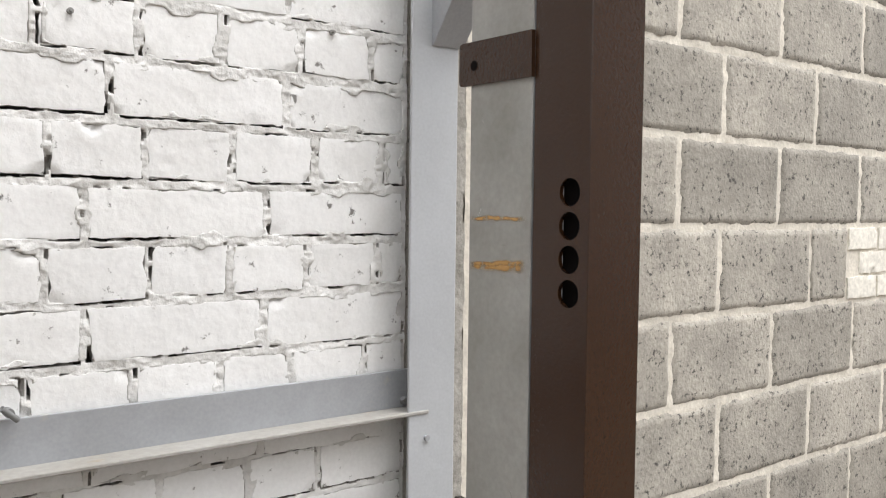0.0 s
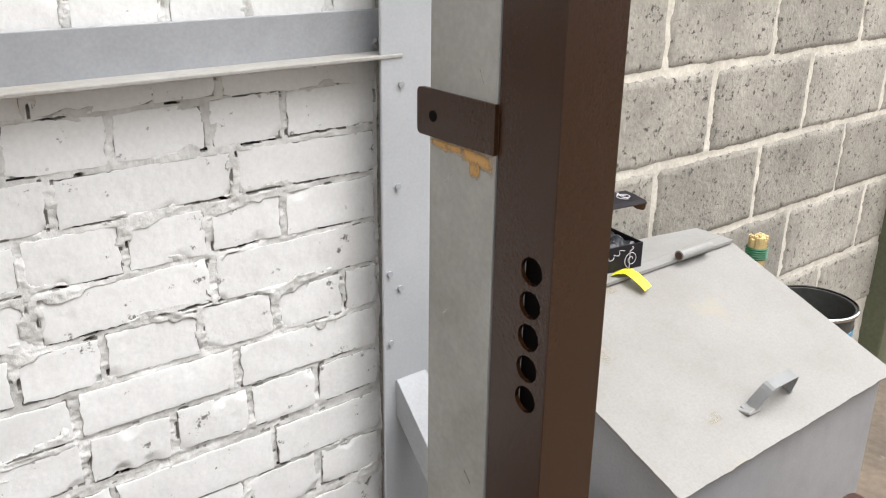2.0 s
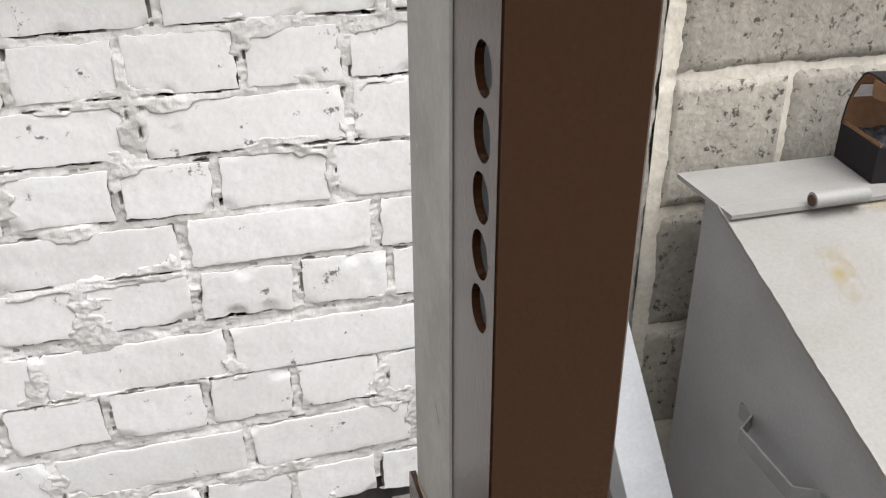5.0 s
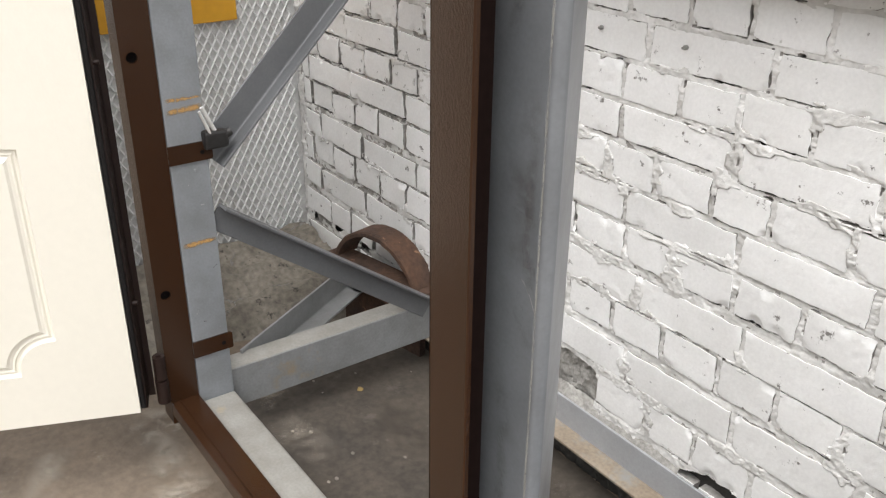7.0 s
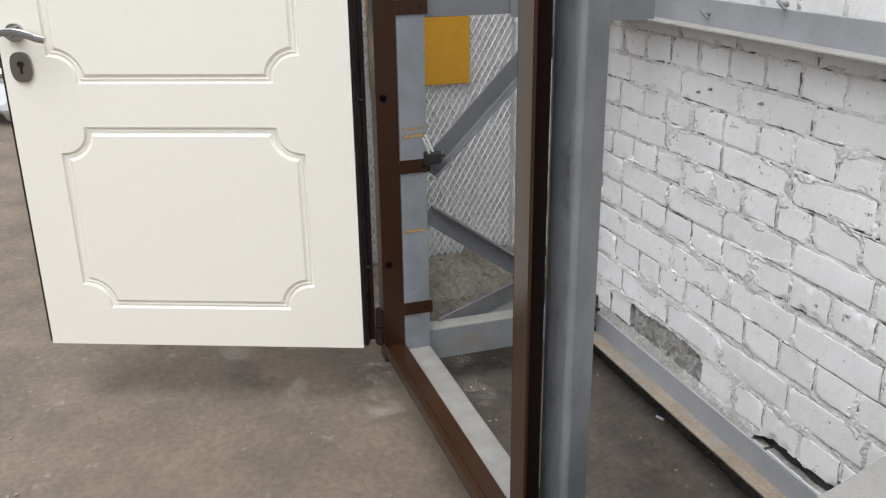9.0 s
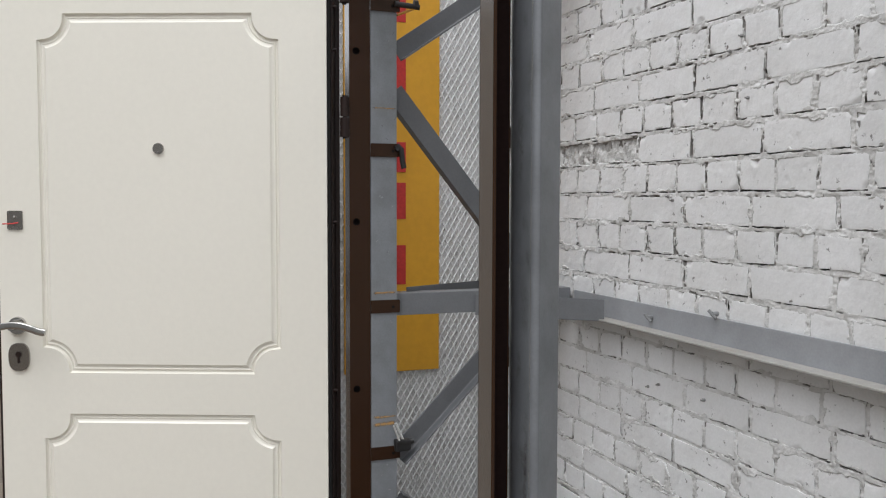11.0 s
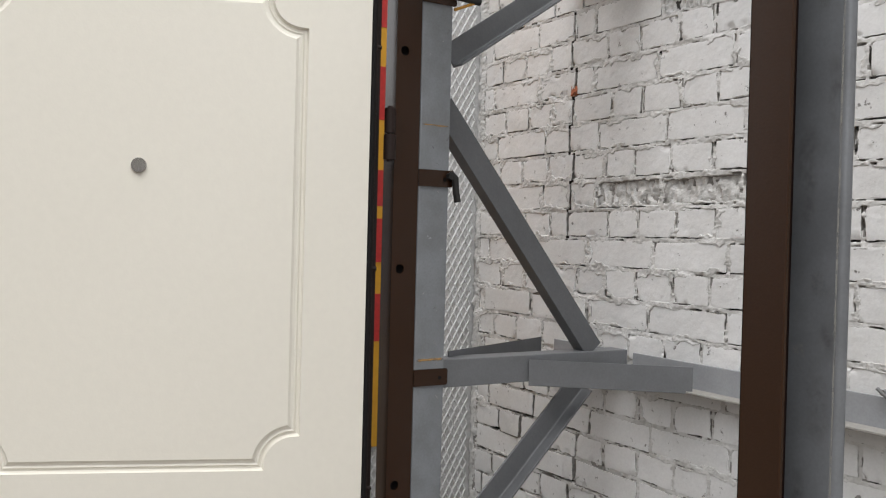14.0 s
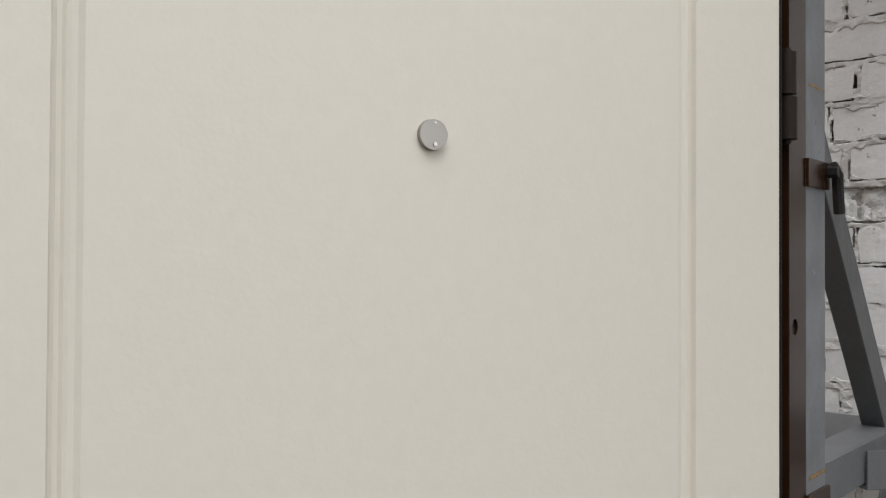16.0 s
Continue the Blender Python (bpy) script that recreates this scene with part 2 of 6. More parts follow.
NICKEL = material("satin_nickel", (0.36, 0.34, 0.315), 0.26, metal=1.0, amount=0.2, fine_amount=0.03, bump=0.0, rough_var=0.05)
BLACK_IRON = material("blackened_iron", (0.025, 0.024, 0.024), 0.45, metal=0.3, amount=0.3, bump=0.2)
RED_WIRE = material("red_plastic", (0.55, 0.035, 0.03), 0.4, amount=0.1, bump=0.0)
YELLOW = material("ochre_yellow_painted_board", (0.60, 0.305, 0.014), 0.5, dark=(0.54, 0.265, 0.012), scale=2, amount=0.5, fine=40, fine_amount=0.05, bump=0.08)
RED = material("red_sign_paint", (0.43, 0.022, 0.018), 0.45, amount=0.2, bump=0.05)
MESH_PAINT = material("pale_painted_plaster_board", (0.70, 0.70, 0.70), 0.7, dark=(0.60, 0.60, 0.595), scale=4, amount=0.5, fine=100, fine_amount=0.08, bump=0.2)
MESH_DIRTY = material("dusty_grey_plaster_board", (0.56, 0.56, 0.555), 0.8, dark=(0.46, 0.455, 0.445), scale=5, amount=0.6, fine=100, fine_amount=0.1, bump=0.3)
RUST = material("rusty_steel", (0.085, 0.043, 0.025), 0.85, dark=(0.042, 0.026, 0.020), scale=12, amount=0.9, fine=90, fine_amount=0.25, bump=0.7, bump_scale=90, spots=(0.26, 0.15, 0.09), spot_scale=22)
CONCRETE = material("worn_concrete_ground", (0.155, 0.119, 0.087), 0.92, dark=(0.092, 0.074, 0.057), scale=3.6, amount=0.85, fine=48, fine_amount=0.15, bump=0.8, bump_scale=38,
                    spots=(0.235, 0.205, 0.17), spot_scale=6.5, spot_at=(0.62, 0.72))
RUBBLE = material("broken_concrete", (0.20, 0.180, 0.150), 0.95, dark=(0.095, 0.084, 0.068), scale=6, amount=0.8, fine=55, fine_amount=0.3, bump=1.0, bump_scale=55, spots=(0.05, 0.045, 0.038), spot_scale=26, spot_at=(0.60, 0.66), cracks=0.9, crack_scale=5.0, ridges=0.8)
STONE = material("small_stones", (0.19, 0.17, 0.145), 0.9, amount=0.5, vary=0.4, island=True)
AMBER_STONE = material("ochre_stone", (0.38, 0.27, 0.11), 0.8, bump=0.3)
MOSS = material("green_moss", (0.045, 0.085, 0.022), 0.9, amount=0.5, vary=0.3, island=True, bump=0.5)
DARK_SIDING = material("blue_grey_metal_siding", (0.20, 0.213, 0.235), 0.5, amount=0.6, scale=3.0, fine=30, fine_amount=0.06, bump=0.15)
BLACK_TRIM = material("black_roof_trim", (0.016, 0.016, 0.017), 0.5, amount=0.3, bump=0.1)
PIPE_WHITE = material("white_downpipe_enamel", (0.66, 0.67, 0.68), 0.35, amount=0.3, scale=2, fine_amount=0.02, bump=0.0)
CARTON_BLACK = material("black_printed_carton", (0.016, 0.014, 0.017), 0.5, amount=0.3, bump=0.05, spec=0.15)
CARTON_INSIDE = material("brown_carton_board", (0.20, 0.105, 0.055), 0.85, amount=0.3, bump=0.2)
PRINT = material("pale_print", (0.62, 0.60, 0.64), 0.5, amount=0.1, bump=0.0)
TAPE = material("yellow_tape", (0.86, 0.80, 0.03), 0.4, amount=0.1, bump=0.05)
STRAW = material("straw", (0.55, 0.42, 0.20), 0.8, amount=0.5, vary=0.3, island=True)
GREEN_WIRE = material("green_wire", (0.02, 0.14, 0.06), 0.4, amount=0.2, bump=0.0)
BUCKET_BLACK = material("dark_enamel_bucket", (0.055, 0.055, 0.052), 0.4, amount=0.6, scale=20, bump=0.2)
BLUE_PRINT = material("blue_printed_label", (0.03, 0.28, 0.50), 0.4, amount=0.5, scale=30, bump=0.0, spots=(0.8, 0.8, 0.8), spot_scale=40, spot_at=(0.55, 0.6))
AMBER = material("amber_plastic", (0.50, 0.24, 0.02), 0.35, amount=0.4, bump=0.05)
BROWN_ENAMEL = material("red_brown_enamel", (0.060, 0.026, 0.020), 0.4, amount=0.4, bump=0.1, spots=(0.3, 0.25, 0.22), spot_scale=120, spot_at=(0.74, 0.77))
OLIVE = material("olive_paint", (0.10, 0.105, 0.062), 0.6, amount=0.5, bump=0.2)
FAR_WALL = material("far_grey_render", (0.30, 0.30, 0.29), 0.9, amount=0.5, scale=1, bump=0.2)
# near-black that paints the shade in holes
HOLE = material("hole_shade_black", (0.006, 0.005, 0.005), 0.9, amount=0.1, bump=0.0, spec=0.05)


# ---- building blocks ----
def box(x0, x1, y0, y1, z0, z1, bev=0.0, seg=2):
    bm = bmesh.new()
    bmesh.ops.create_cube(bm, size=1.0)
    for v in bm.verts:
        v.co = Vector(((x0 + x1) / 2 + v.co.x * (x1 - x0), (y0 + y1) / 2 + v.co.y * (y1 - y0), (z0 + z1) / 2 + v.co.z * (z1 - z0)))
    if bev:
        bmesh.ops.bevel(bm, geom=list(bm.edges), offset=bev, segments=seg, affect="EDGES", profile=0.5)
    return bm


def join(*bms):
    out = bms[0]
    for other in bms[1:]:
        tmp = bpy.data.meshes.new("tmp")
        other.to_mesh(tmp)
        out.from_mesh(tmp)
        bpy.data.meshes.remove(tmp)
        other.free()
    return out


def moved(bm, m):
    bmesh.ops.transform(bm, matrix=m, verts=bm.verts)
    return bm


def prism(poly, origin, u, v, w):
    """The polygon (pairs along u and v) from origin, drawn out along the vector w."""
    bm = bmesh.new()
    o, u, v, w = Vector(origin), Vector(u), Vector(v), Vector(w)
    low = [bm.verts.new(o + u * a + v * b) for a, b in poly]
    top = [bm.verts.new(p.co + w) for p in low]
    bm.faces.new(list(reversed(low)))
    bm.faces.new(top)
    for i in range(len(poly)):
        j = (i + 1) % len(poly)
        bm.faces.new((low[i], low[j], top[j], top[i]))
    bmesh.ops.recalc_face_normals(bm, faces=bm.faces)
    return bm


def rounded(points, radii, steps=5):
    """A polygon with its corners rounded."""
    out, n = [], len(points)
    for i, (p, r) in enumerate(zip(points, radii)):
        p, a, b = Vector(p), Vector(points[i - 1]), Vector(points[(i + 1) % n])
        if r <= 0:
            out.append(tuple(p))
            continue
        s, e = p + (a - p).normalized() * r, p + (b - p).normalized() * r
        for k in range(steps + 1):
            t = k / steps
            out.append(tuple(s * (1 - t) ** 2 + p * 2 * t * (1 - t) + e * t * t))
    return out


def rod(p0, p1, r0, r1=None, seg=14):
    p0, p1 = Vector(p0), Vector(p1)
    bm = bmesh.new()
    bmesh.ops.create_cone(bm, cap_ends=True, segments=seg, radius1=r0, radius2=r0 if r1 is None else r1, depth=(p1 - p0).length)
    bmesh.ops.transform(bm, matrix=Matrix.Translation((p0 + p1) / 2) @ (p1 - p0).to_track_quat("Z", "Y").to_matrix().to_4x4(), verts=bm.verts)
    return bm


def angle_iron(p0, p1, a, b, leg=0.05, other=None, th=0.005):
    """A steel angle from p0 to p1 along its corner, one leg along a, the other along b."""
    other = other or leg
    poly = rounded([(0, 0), (leg, 0), (leg, th), (th, th), (th, other), (0, other)], [0.002, 0, 0.002, 0.004, 0.002, 0], 3)
    return prism(poly, p0, Vector(a).normalized(), Vector(b).normalized(), Vector(p1) - Vector(p0))


def sweep(path, poly):
    """The polygon, in the plane across the path, carried along the points of the path; z stays up."""
    bm = bmesh.new()
    rings = []
    pts = [Vector(p) for p in path]
    for i, p in enumerate(pts):
        d = (pts[min(i + 1, len(pts) - 1)] - pts[max(i - 1, 0)]).normalized()
        up = Vector((0, 0, 1)) if abs(d.z) < 0.95 else Vector((0, 1, 0))
        s = d.cross(up).normalized()
        q = s.cross(d)
        rings.append([bm.verts.new(p + s * a + q * b) for a, b in poly])
    for r0, r1 in zip(rings, rings[1:]):
        for i in range(len(poly)):
            j = (i + 1) % len(poly)
            bm.faces.new((r0[i], r0[j], r1[j], r1[i]))
    bm.faces.new(list(reversed(rings[0])))
    bm.faces.new(rings[-1])
    bmesh.ops.recalc_face_normals(bm, faces=bm.faces)
    return bm


def circle(r, n=10):
    return [(r * math.cos(2 * math.pi * k / n), r * math.sin(2 * math.pi * k / n)) for k in range(n)]


def roughen(bm, size, freq, seed=0.0):
    for v in bm.verts:
        v.co += noise.noise_vector(v.co * freq + Vector((seed, seed, seed))) * size
    return bm


def thing(name, label="", category="", kind="", group="", at=(0, 0, 0)):
    ob = new(name)
    ob.empty_display_size = 0.05
    ob.location = at
    return tagged(ob, label, category, group, kind)


def link_mesh(name, bm, mat, smooth=False):
    me = bpy.data.meshes.new(name)
    bm.to_mesh(me)
    bm.free()
    me.materials.append(mat)
    if smooth:
        for p in me.polygons:
            p.use_smooth = True
        me.set_sharp_from_angle(angle=radians(32))
    return new(name, me)


def part(name, bm, mat, parent, label="", smooth=False):
    ob = link_mesh(name, bm, mat, smooth)
    ob.parent = parent
    ob.matrix_parent_inverse = parent.matrix_basis.inverted() if parent.parent is None else Matrix.Identity(4)
    if label:
        ob["label"] = label
    return ob


def solid(name, bm, mat, label="", category="", kind="", group="", smooth=False):
    return tagged(link_mesh(name, bm, mat, smooth), label, category, group, kind)


# ---- the setting: ground, walls, sheds ----
WALL_Y = 1.207            # face of the bricks


def ground_mesh():
    """One sheet: fine and uneven near the doorway, flat and coarse out to the horizon."""
    xs = [-400, -120, -40, -12, -5, -3] + [-2 + 0.05 * i for i in range(97)] + [4, 6, 12, 40, 120, 400]
    ys = [-400, -120, -40, -12, -5, -3] + [-1.5 + 0.05 * i for i in range(55)] + [1.6, 4, 12, 40, 120, 400]
    bm = bmesh.new()
    grid = []
    for y in ys:
        row = []
        for x in xs:
            z = 0.006 * noise.noise(Vector((x * 2.3, y * 2.3, 0))) + 0.003 * noise.noise(Vector((x * 9, y * 9, 3))) if abs(x) < 3 and -2 < y < 1.3 else 0.0
            row.append(bm.verts.new((x, y, z - 0.004)))
        grid.append(row)
    for j in range(len(ys) - 1):
        for i in range(len(xs) - 1):
            bm.faces.new((grid[j][i], grid[j][i + 1], grid[j + 1][i + 1], grid[j + 1][i]))
    return bm


ground = solid("ground", ground_mesh(), CONCRETE, "worn grey-brown concrete yard ground, stained and uneven", "ground", "structure", smooth=True)


def rubble_mesh():
    """The broken, higher concrete at the foot of the shed wall."""
    bm = bmesh.new()
    nx, ny = 44, 60
    grid = []
    for j in range(ny + 1):
        row = []
        for i in range(nx + 1):
            x, y = -1.26 + 0.52 * i / nx, -0.55 + 1.75 * j / ny
            edge = -0.93 + 0.08 * noise.noise(Vector((y * 3.1, 0, 5))) + 0.14 * max(0.0, y - 0.75)
            k = min(1.0, max(0.0, (edge - x) / 0.10 + 0.5))
            h = 0.055 * k * k * (3 - 2 * k) + 0.09 * max(0.0, min(1.0, (edge - x) / 0.33))
            h *= max(0.0, min(1.0, (y - 0.12) / 0.35))
            z = h - 0.02 * max(0.0, min(1.0, (0.40 - y) / 0.2)) + k * 0.024 * noise.noise(Vector((x * 16, y * 16, 1))) + k * 0.015 * noise.noise(Vector((x * 45, y * 45, 2))) - 0.012 * (1 - k)
            row.append(bm.verts.new((x, y, z)))
        grid.append(row)
    for j in range(ny):
        for i in range(nx):
            bm.faces.new((grid[j][i], grid[j][i + 1], grid[j + 1][i + 1], grid[j + 1][i]))
    return bm


solid("broken_concrete_apron", rubble_mesh(), RUBBLE, "cracked broken concrete rising at the foot of the wall", "pavement", "structure", smooth=True)

DARKER_FLOOR = material("darker_strip_concrete", (0.074, 0.061, 0.048), 0.88, dark=(0.036, 0.031, 0.026), scale=4.5, amount=0.85, fine=60, fine_amount=0.22, bump=0.6, bump_scale=45,
                spots=(0.12, 0.105, 0.09), spot_scale=7, spot_at=(0.60, 0.74))


def floor_strip_mesh():
    """The darker strip of floor between the stand and the wall, with a ragged edge."""
    bm = bmesh.new()
    grid = []
    for j in range(41):
        row = []
        for i in range(121):
            u, w = i / 120, j / 40
            x = -0.93 + 1.98 * u
            y0 = 0.60 + 0.05 * noise.noise(Vector((x * 4, 1, 0))) + 0.02 * noise.noise(Vector((x * 15, 2, 0)))
            y = y0 + (1.205 - y0) * w
            rim = min(1.0, 6 * min(w, u, 1 - u))
            z = 0.010 * rim + 0.004 * noise.noise(Vector((x * 7, y * 7, 3))) + 0.0025 * noise.noise(Vector((x * 25, y * 25, 4))) - 0.008 * (1 - rim)
            row.append(bm.verts.new((x, y, z)))
        grid.append(row)
    for j in range(40):
        for i in range(120):
            bm.faces.new((grid[j][i], grid[j][i + 1], grid[j + 1][i + 1], grid[j + 1][i]))
    return bm


solid("pavement_strip", floor_strip_mesh(), DARKER_FLOOR, "darker mottled strip of concrete along the wall foot", "pavement", "structure", smooth=True)

# White brick wall in English bond: courses of headers and of stretchers, one over the other.
COURSE, BED0, KHIGH = 0.0823, 1.333, 24
WALL_LEFT, WALL_RIGHT = -1.245, 0.852
wall_white = thing("wall_north", "white-painted old brick wall with rough worn joints", "wall", "structure", at=(0, 1.3, 0))


def crevice_mesh():
    """The rough dark depth of the joints, dirt and shade in its colour, behind bricks and mortar."""
    bm = bmesh.new()
    x0, x1, z0, z1, step = -1.25, 0.86, -0.05, 3.36, 0.03
    nx, nz = int((x1 - x0) / step), int((z1 - z0) / step)
    grid = [[bm.verts.new((x0 + (x1 - x0) * i / nx, WALL_Y + 0.020 + 0.006 * noise.noise(Vector((i * 0.7, 0, k * 0.7))), z0 + (z1 - z0) * k / nz)) for i in range(nx + 1)] for k in range(nz + 1)]
    for k in range(nz):
        for i in range(nx):
            bm.faces.new((grid[k][i], grid[k][i + 1], grid[k + 1][i + 1], grid[k + 1][i]))
    return bm


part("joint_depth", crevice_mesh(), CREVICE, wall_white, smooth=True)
part("wall_core", box(-1.25, 0.86, WALL_Y + 0.03, 1.6, 0, 3.36), PLASTER, wall_white)


def brick_mesh(length, height, seed, wear):
    """A brick's flat painted front with crisp, ragged edges, a few chips and pits, centred on its face; y runs into the wall."""
    bm = bmesh.new()
    r = random.Random(seed)
    nx, nz = (40 if length > 0.2 else 22), 12
    pits = [(r.uniform(-0.45, 0.45) * length, r.uniform(-0.4, 0.4) * height, r.uniform(0.003, 0.008), r.uniform(0.001, 0.003)) for _ in range(r.choice((0, 1, 2, 3)))]
    chips = [(r.choice((-0.5, 0.5, r.uniform(-0.5, 0.5))) * length, r.choice((-0.5, 0.5)) * height, r.uniform(0.005, 0.016), r.uniform(0.002, 0.007)) for _ in range(r.choice((1, 2, 3, 4)))]
    def steps(n, size):
        inner = size - 0.0026
        return [-size / 2] + [-inner / 2 + inner * i / (n - 2) for i in range(n - 1)] + [size / 2]
    us, ws = steps(nx, length), steps(nz, height)
    lean, slip, swell = r.uniform(-0.005, 0.005), r.uniform(-0.0030, 0.0030), r.uniform(-0.0016, 0.0016)
    grid = []
    for k, w in enumerate(ws):
        row = []
        for i, u in enumerate(us):
            p = Vector((u * 15 + seed * 7.1, seed * 3.3, w * 15))
            rim = i in (0, nx) or k in (0, nz)
            x, z = u + lean * w / height, w + slip * u / length + swell * math.cos(3 * u / length) * w / height
            ex, ez = max(0.0, 1 - (length / 2 - abs(u)) / 0.012), max(0.0, 1 - (height / 2 - abs(w)) / 0.012)
            if ex > 0:
                x += ex * (0.0042 * noise.noise(Vector((seed, w * 45, 1 if u > 0 else 7))) + 0.0022 * noise.noise(Vector((seed, w * 160, 3 if u > 0 else 9))))
            if ez > 0:
                z += ez * (0.0030 * noise.noise(Vector((seed, u * 26, 2 if w > 0 else 8))) + 0.0022 * noise.noise(Vector((seed, u * 110, 4 if w > 0 else 6))))
            y = 0.0010 * noise.noise(p * 0.5) + 0.0005 * noise.noise(p * 2.4) + (0.0002 if rim else 0)
            for px, pz, pr, pd in pits + chips:
                d = math.hypot(x - px, z - pz) / pr
                if d < 1:
                    y += pd * min(1.0, 2.2 * (1 - d)) * (0.8 + 0.4 * noise.noise(p * 9))
            row.append(bm.verts.new((x, y, z)))
        grid.append(row)
    for k in range(nz):
        for i in range(nx):
            bm.faces.new((grid[k][i], grid[k][i + 1], grid[k + 1][i + 1], grid[k + 1][i]))
    loop = [grid[0][i] for i in range(nx + 1)] + [grid[k][nx] for k in range(1, nz + 1)] + [grid[nz][i] for i in range(nx - 1, -1, -1)] + [grid[k][0] for k in range(nz - 1, 0, -1)]
    lip = [bm.verts.new(v.co + Vector((0, 0.0022, 0))) for v in loop]
    back = [bm.verts.new(v.co + Vector((0, 0.03, 0))) for v in loop]
    for a in range(len(loop)):
        b = (a + 1) % len(loop)
        bm.faces.new((loop[b], loop[a], lip[a], lip[b]))
        # behind the painted lip: dark colour for bare dirt and gap shade
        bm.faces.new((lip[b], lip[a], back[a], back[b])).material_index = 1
    return bm


def shared_mesh(name, bm, mat, second=None):
    me = bpy.data.meshes.new(name)
    bm.to_mesh(me)
    bm.free()
    me.materials.append(mat)
    if second:
        me.materials.append(second)
    for p in me.polygons:
        p.use_smooth = True
    me.set_sharp_from_angle(angle=radians(50))
    return me


LONG_BRICKS = [shared_mesh("stretcher", brick_mesh(0.2415, 0.0700, s, 0.008), WHITE_BRICK, BARE_SHADE) for s in range(24)]
SHORT_BRICKS = [shared_mesh("header", brick_mesh(0.1150, 0.0700, 40 + s, 0.008), WHITE_BRICK, BARE_SHADE) for s in range(28)]


# where a joint stands in each course, as the bond was laid
JOINT_X = {10: 0.299, 9: 0.352, 8: 0.287, 7: 0.353, 6: 0.301, 5: 0.382, 4: 0.409, 3: 0.377, 2: 0.300, 1: 0.347, 0: 0.296, -1: 0.342, -2: 0.400, -4: 0.440, -5: 0.364, -6: 0.309, -7: 0.319, -8: 0.405, -9: 0.342, -10: 0.350, -11: 0.390, -12: 0.345, -13: 0.390, -14: 0.322}
LOW_COURSES = {-11: 0.503, -12: 0.426, -13: 0.335, -14: 0.243, -15: 0.139}     # the lowest courses lie further apart


def crack_x(k):
    """Where the upright crack near the shed crosses a course."""
    return -0.757 + 0.012 * math.sin(k * 2.1)


def wall_bricks():
    """Each brick of the bond: course, x, z, half width, half height, random source."""
    out = []
    for k in range(-15, KHIGH + 1):
        r = random.Random(100 + k)
        z = BED0 + COURSE * (k + 0.5) if k > -4 else 1.055 + 0.0769 * (k + 4)
        z = LOW_COURSES.get(k, z)
        tall = 0.0336 if k > -4 else 0.0322 if k > -11 else 0.0345 if k > -15 else 0.030
        short = k % 2 == 0
        pitch = 0.1275 if short else 0.2545
        start = JOINT_X.get(k, (0.30 if short else 0.35) + r.uniform(-0.02, 0.02))
        n0 = int((start - WALL_LEFT) / pitch) + 1
        cuts = [start + pitch * i + r.uniform(-0.008, 0.008) for i in range(-n0, 8)]
        cuts = [WALL_LEFT + r.uniform(0, 0.03)] + [c for c in cuts if WALL_LEFT + 0.05 < c < WALL_RIGHT - 0.035] + [WALL_RIGHT + 0.006]
        if 1 < k < 10:
            cuts = sorted([c for c in cuts if abs(c - crack_x(k)) > 0.05] + [crack_x(k)])
        for a, b in zip(cuts, cuts[1:]):
            out.append((k, (a + b) / 2, z + r.uniform(-0.0015, 0.0015), (b - a - 0.0125 + r.uniform(-0.004, 0.003)) / 2, tall * r.uniform(0.98, 1.06), r))
    return out


def missing(k, x, z):
    """Bricks that have fallen away near the ground, and one high up."""
    return (-0.36 < x < 0.06 and 0.16 < z < 0.26) or (k == 9 and -0.36 < x < -0.20)


def smooth_noise(x, z, scale, seed):
    """Value noise from -1 to 1 over two arrays."""
    table = np.random.RandomState(seed).uniform(-1, 1, (997,))
    gx, gz = x / scale + 1000, z / scale + 1000
    ix, iz = np.floor(gx).astype(int), np.floor(gz).astype(int)
    fx, fz = gx - ix, gz - iz
    fx, fz = fx * fx * (3 - 2 * fx), fz * fz * (3 - 2 * fz)
    def at(a, b):
        return table[(a * 131 + b * 517) % 997]
    return (at(ix, iz) * (1 - fx) + at(ix + 1, iz) * fx) * (1 - fz) + (at(ix, iz + 1) * (1 - fx) + at(ix + 1, iz + 1) * fx) * fz


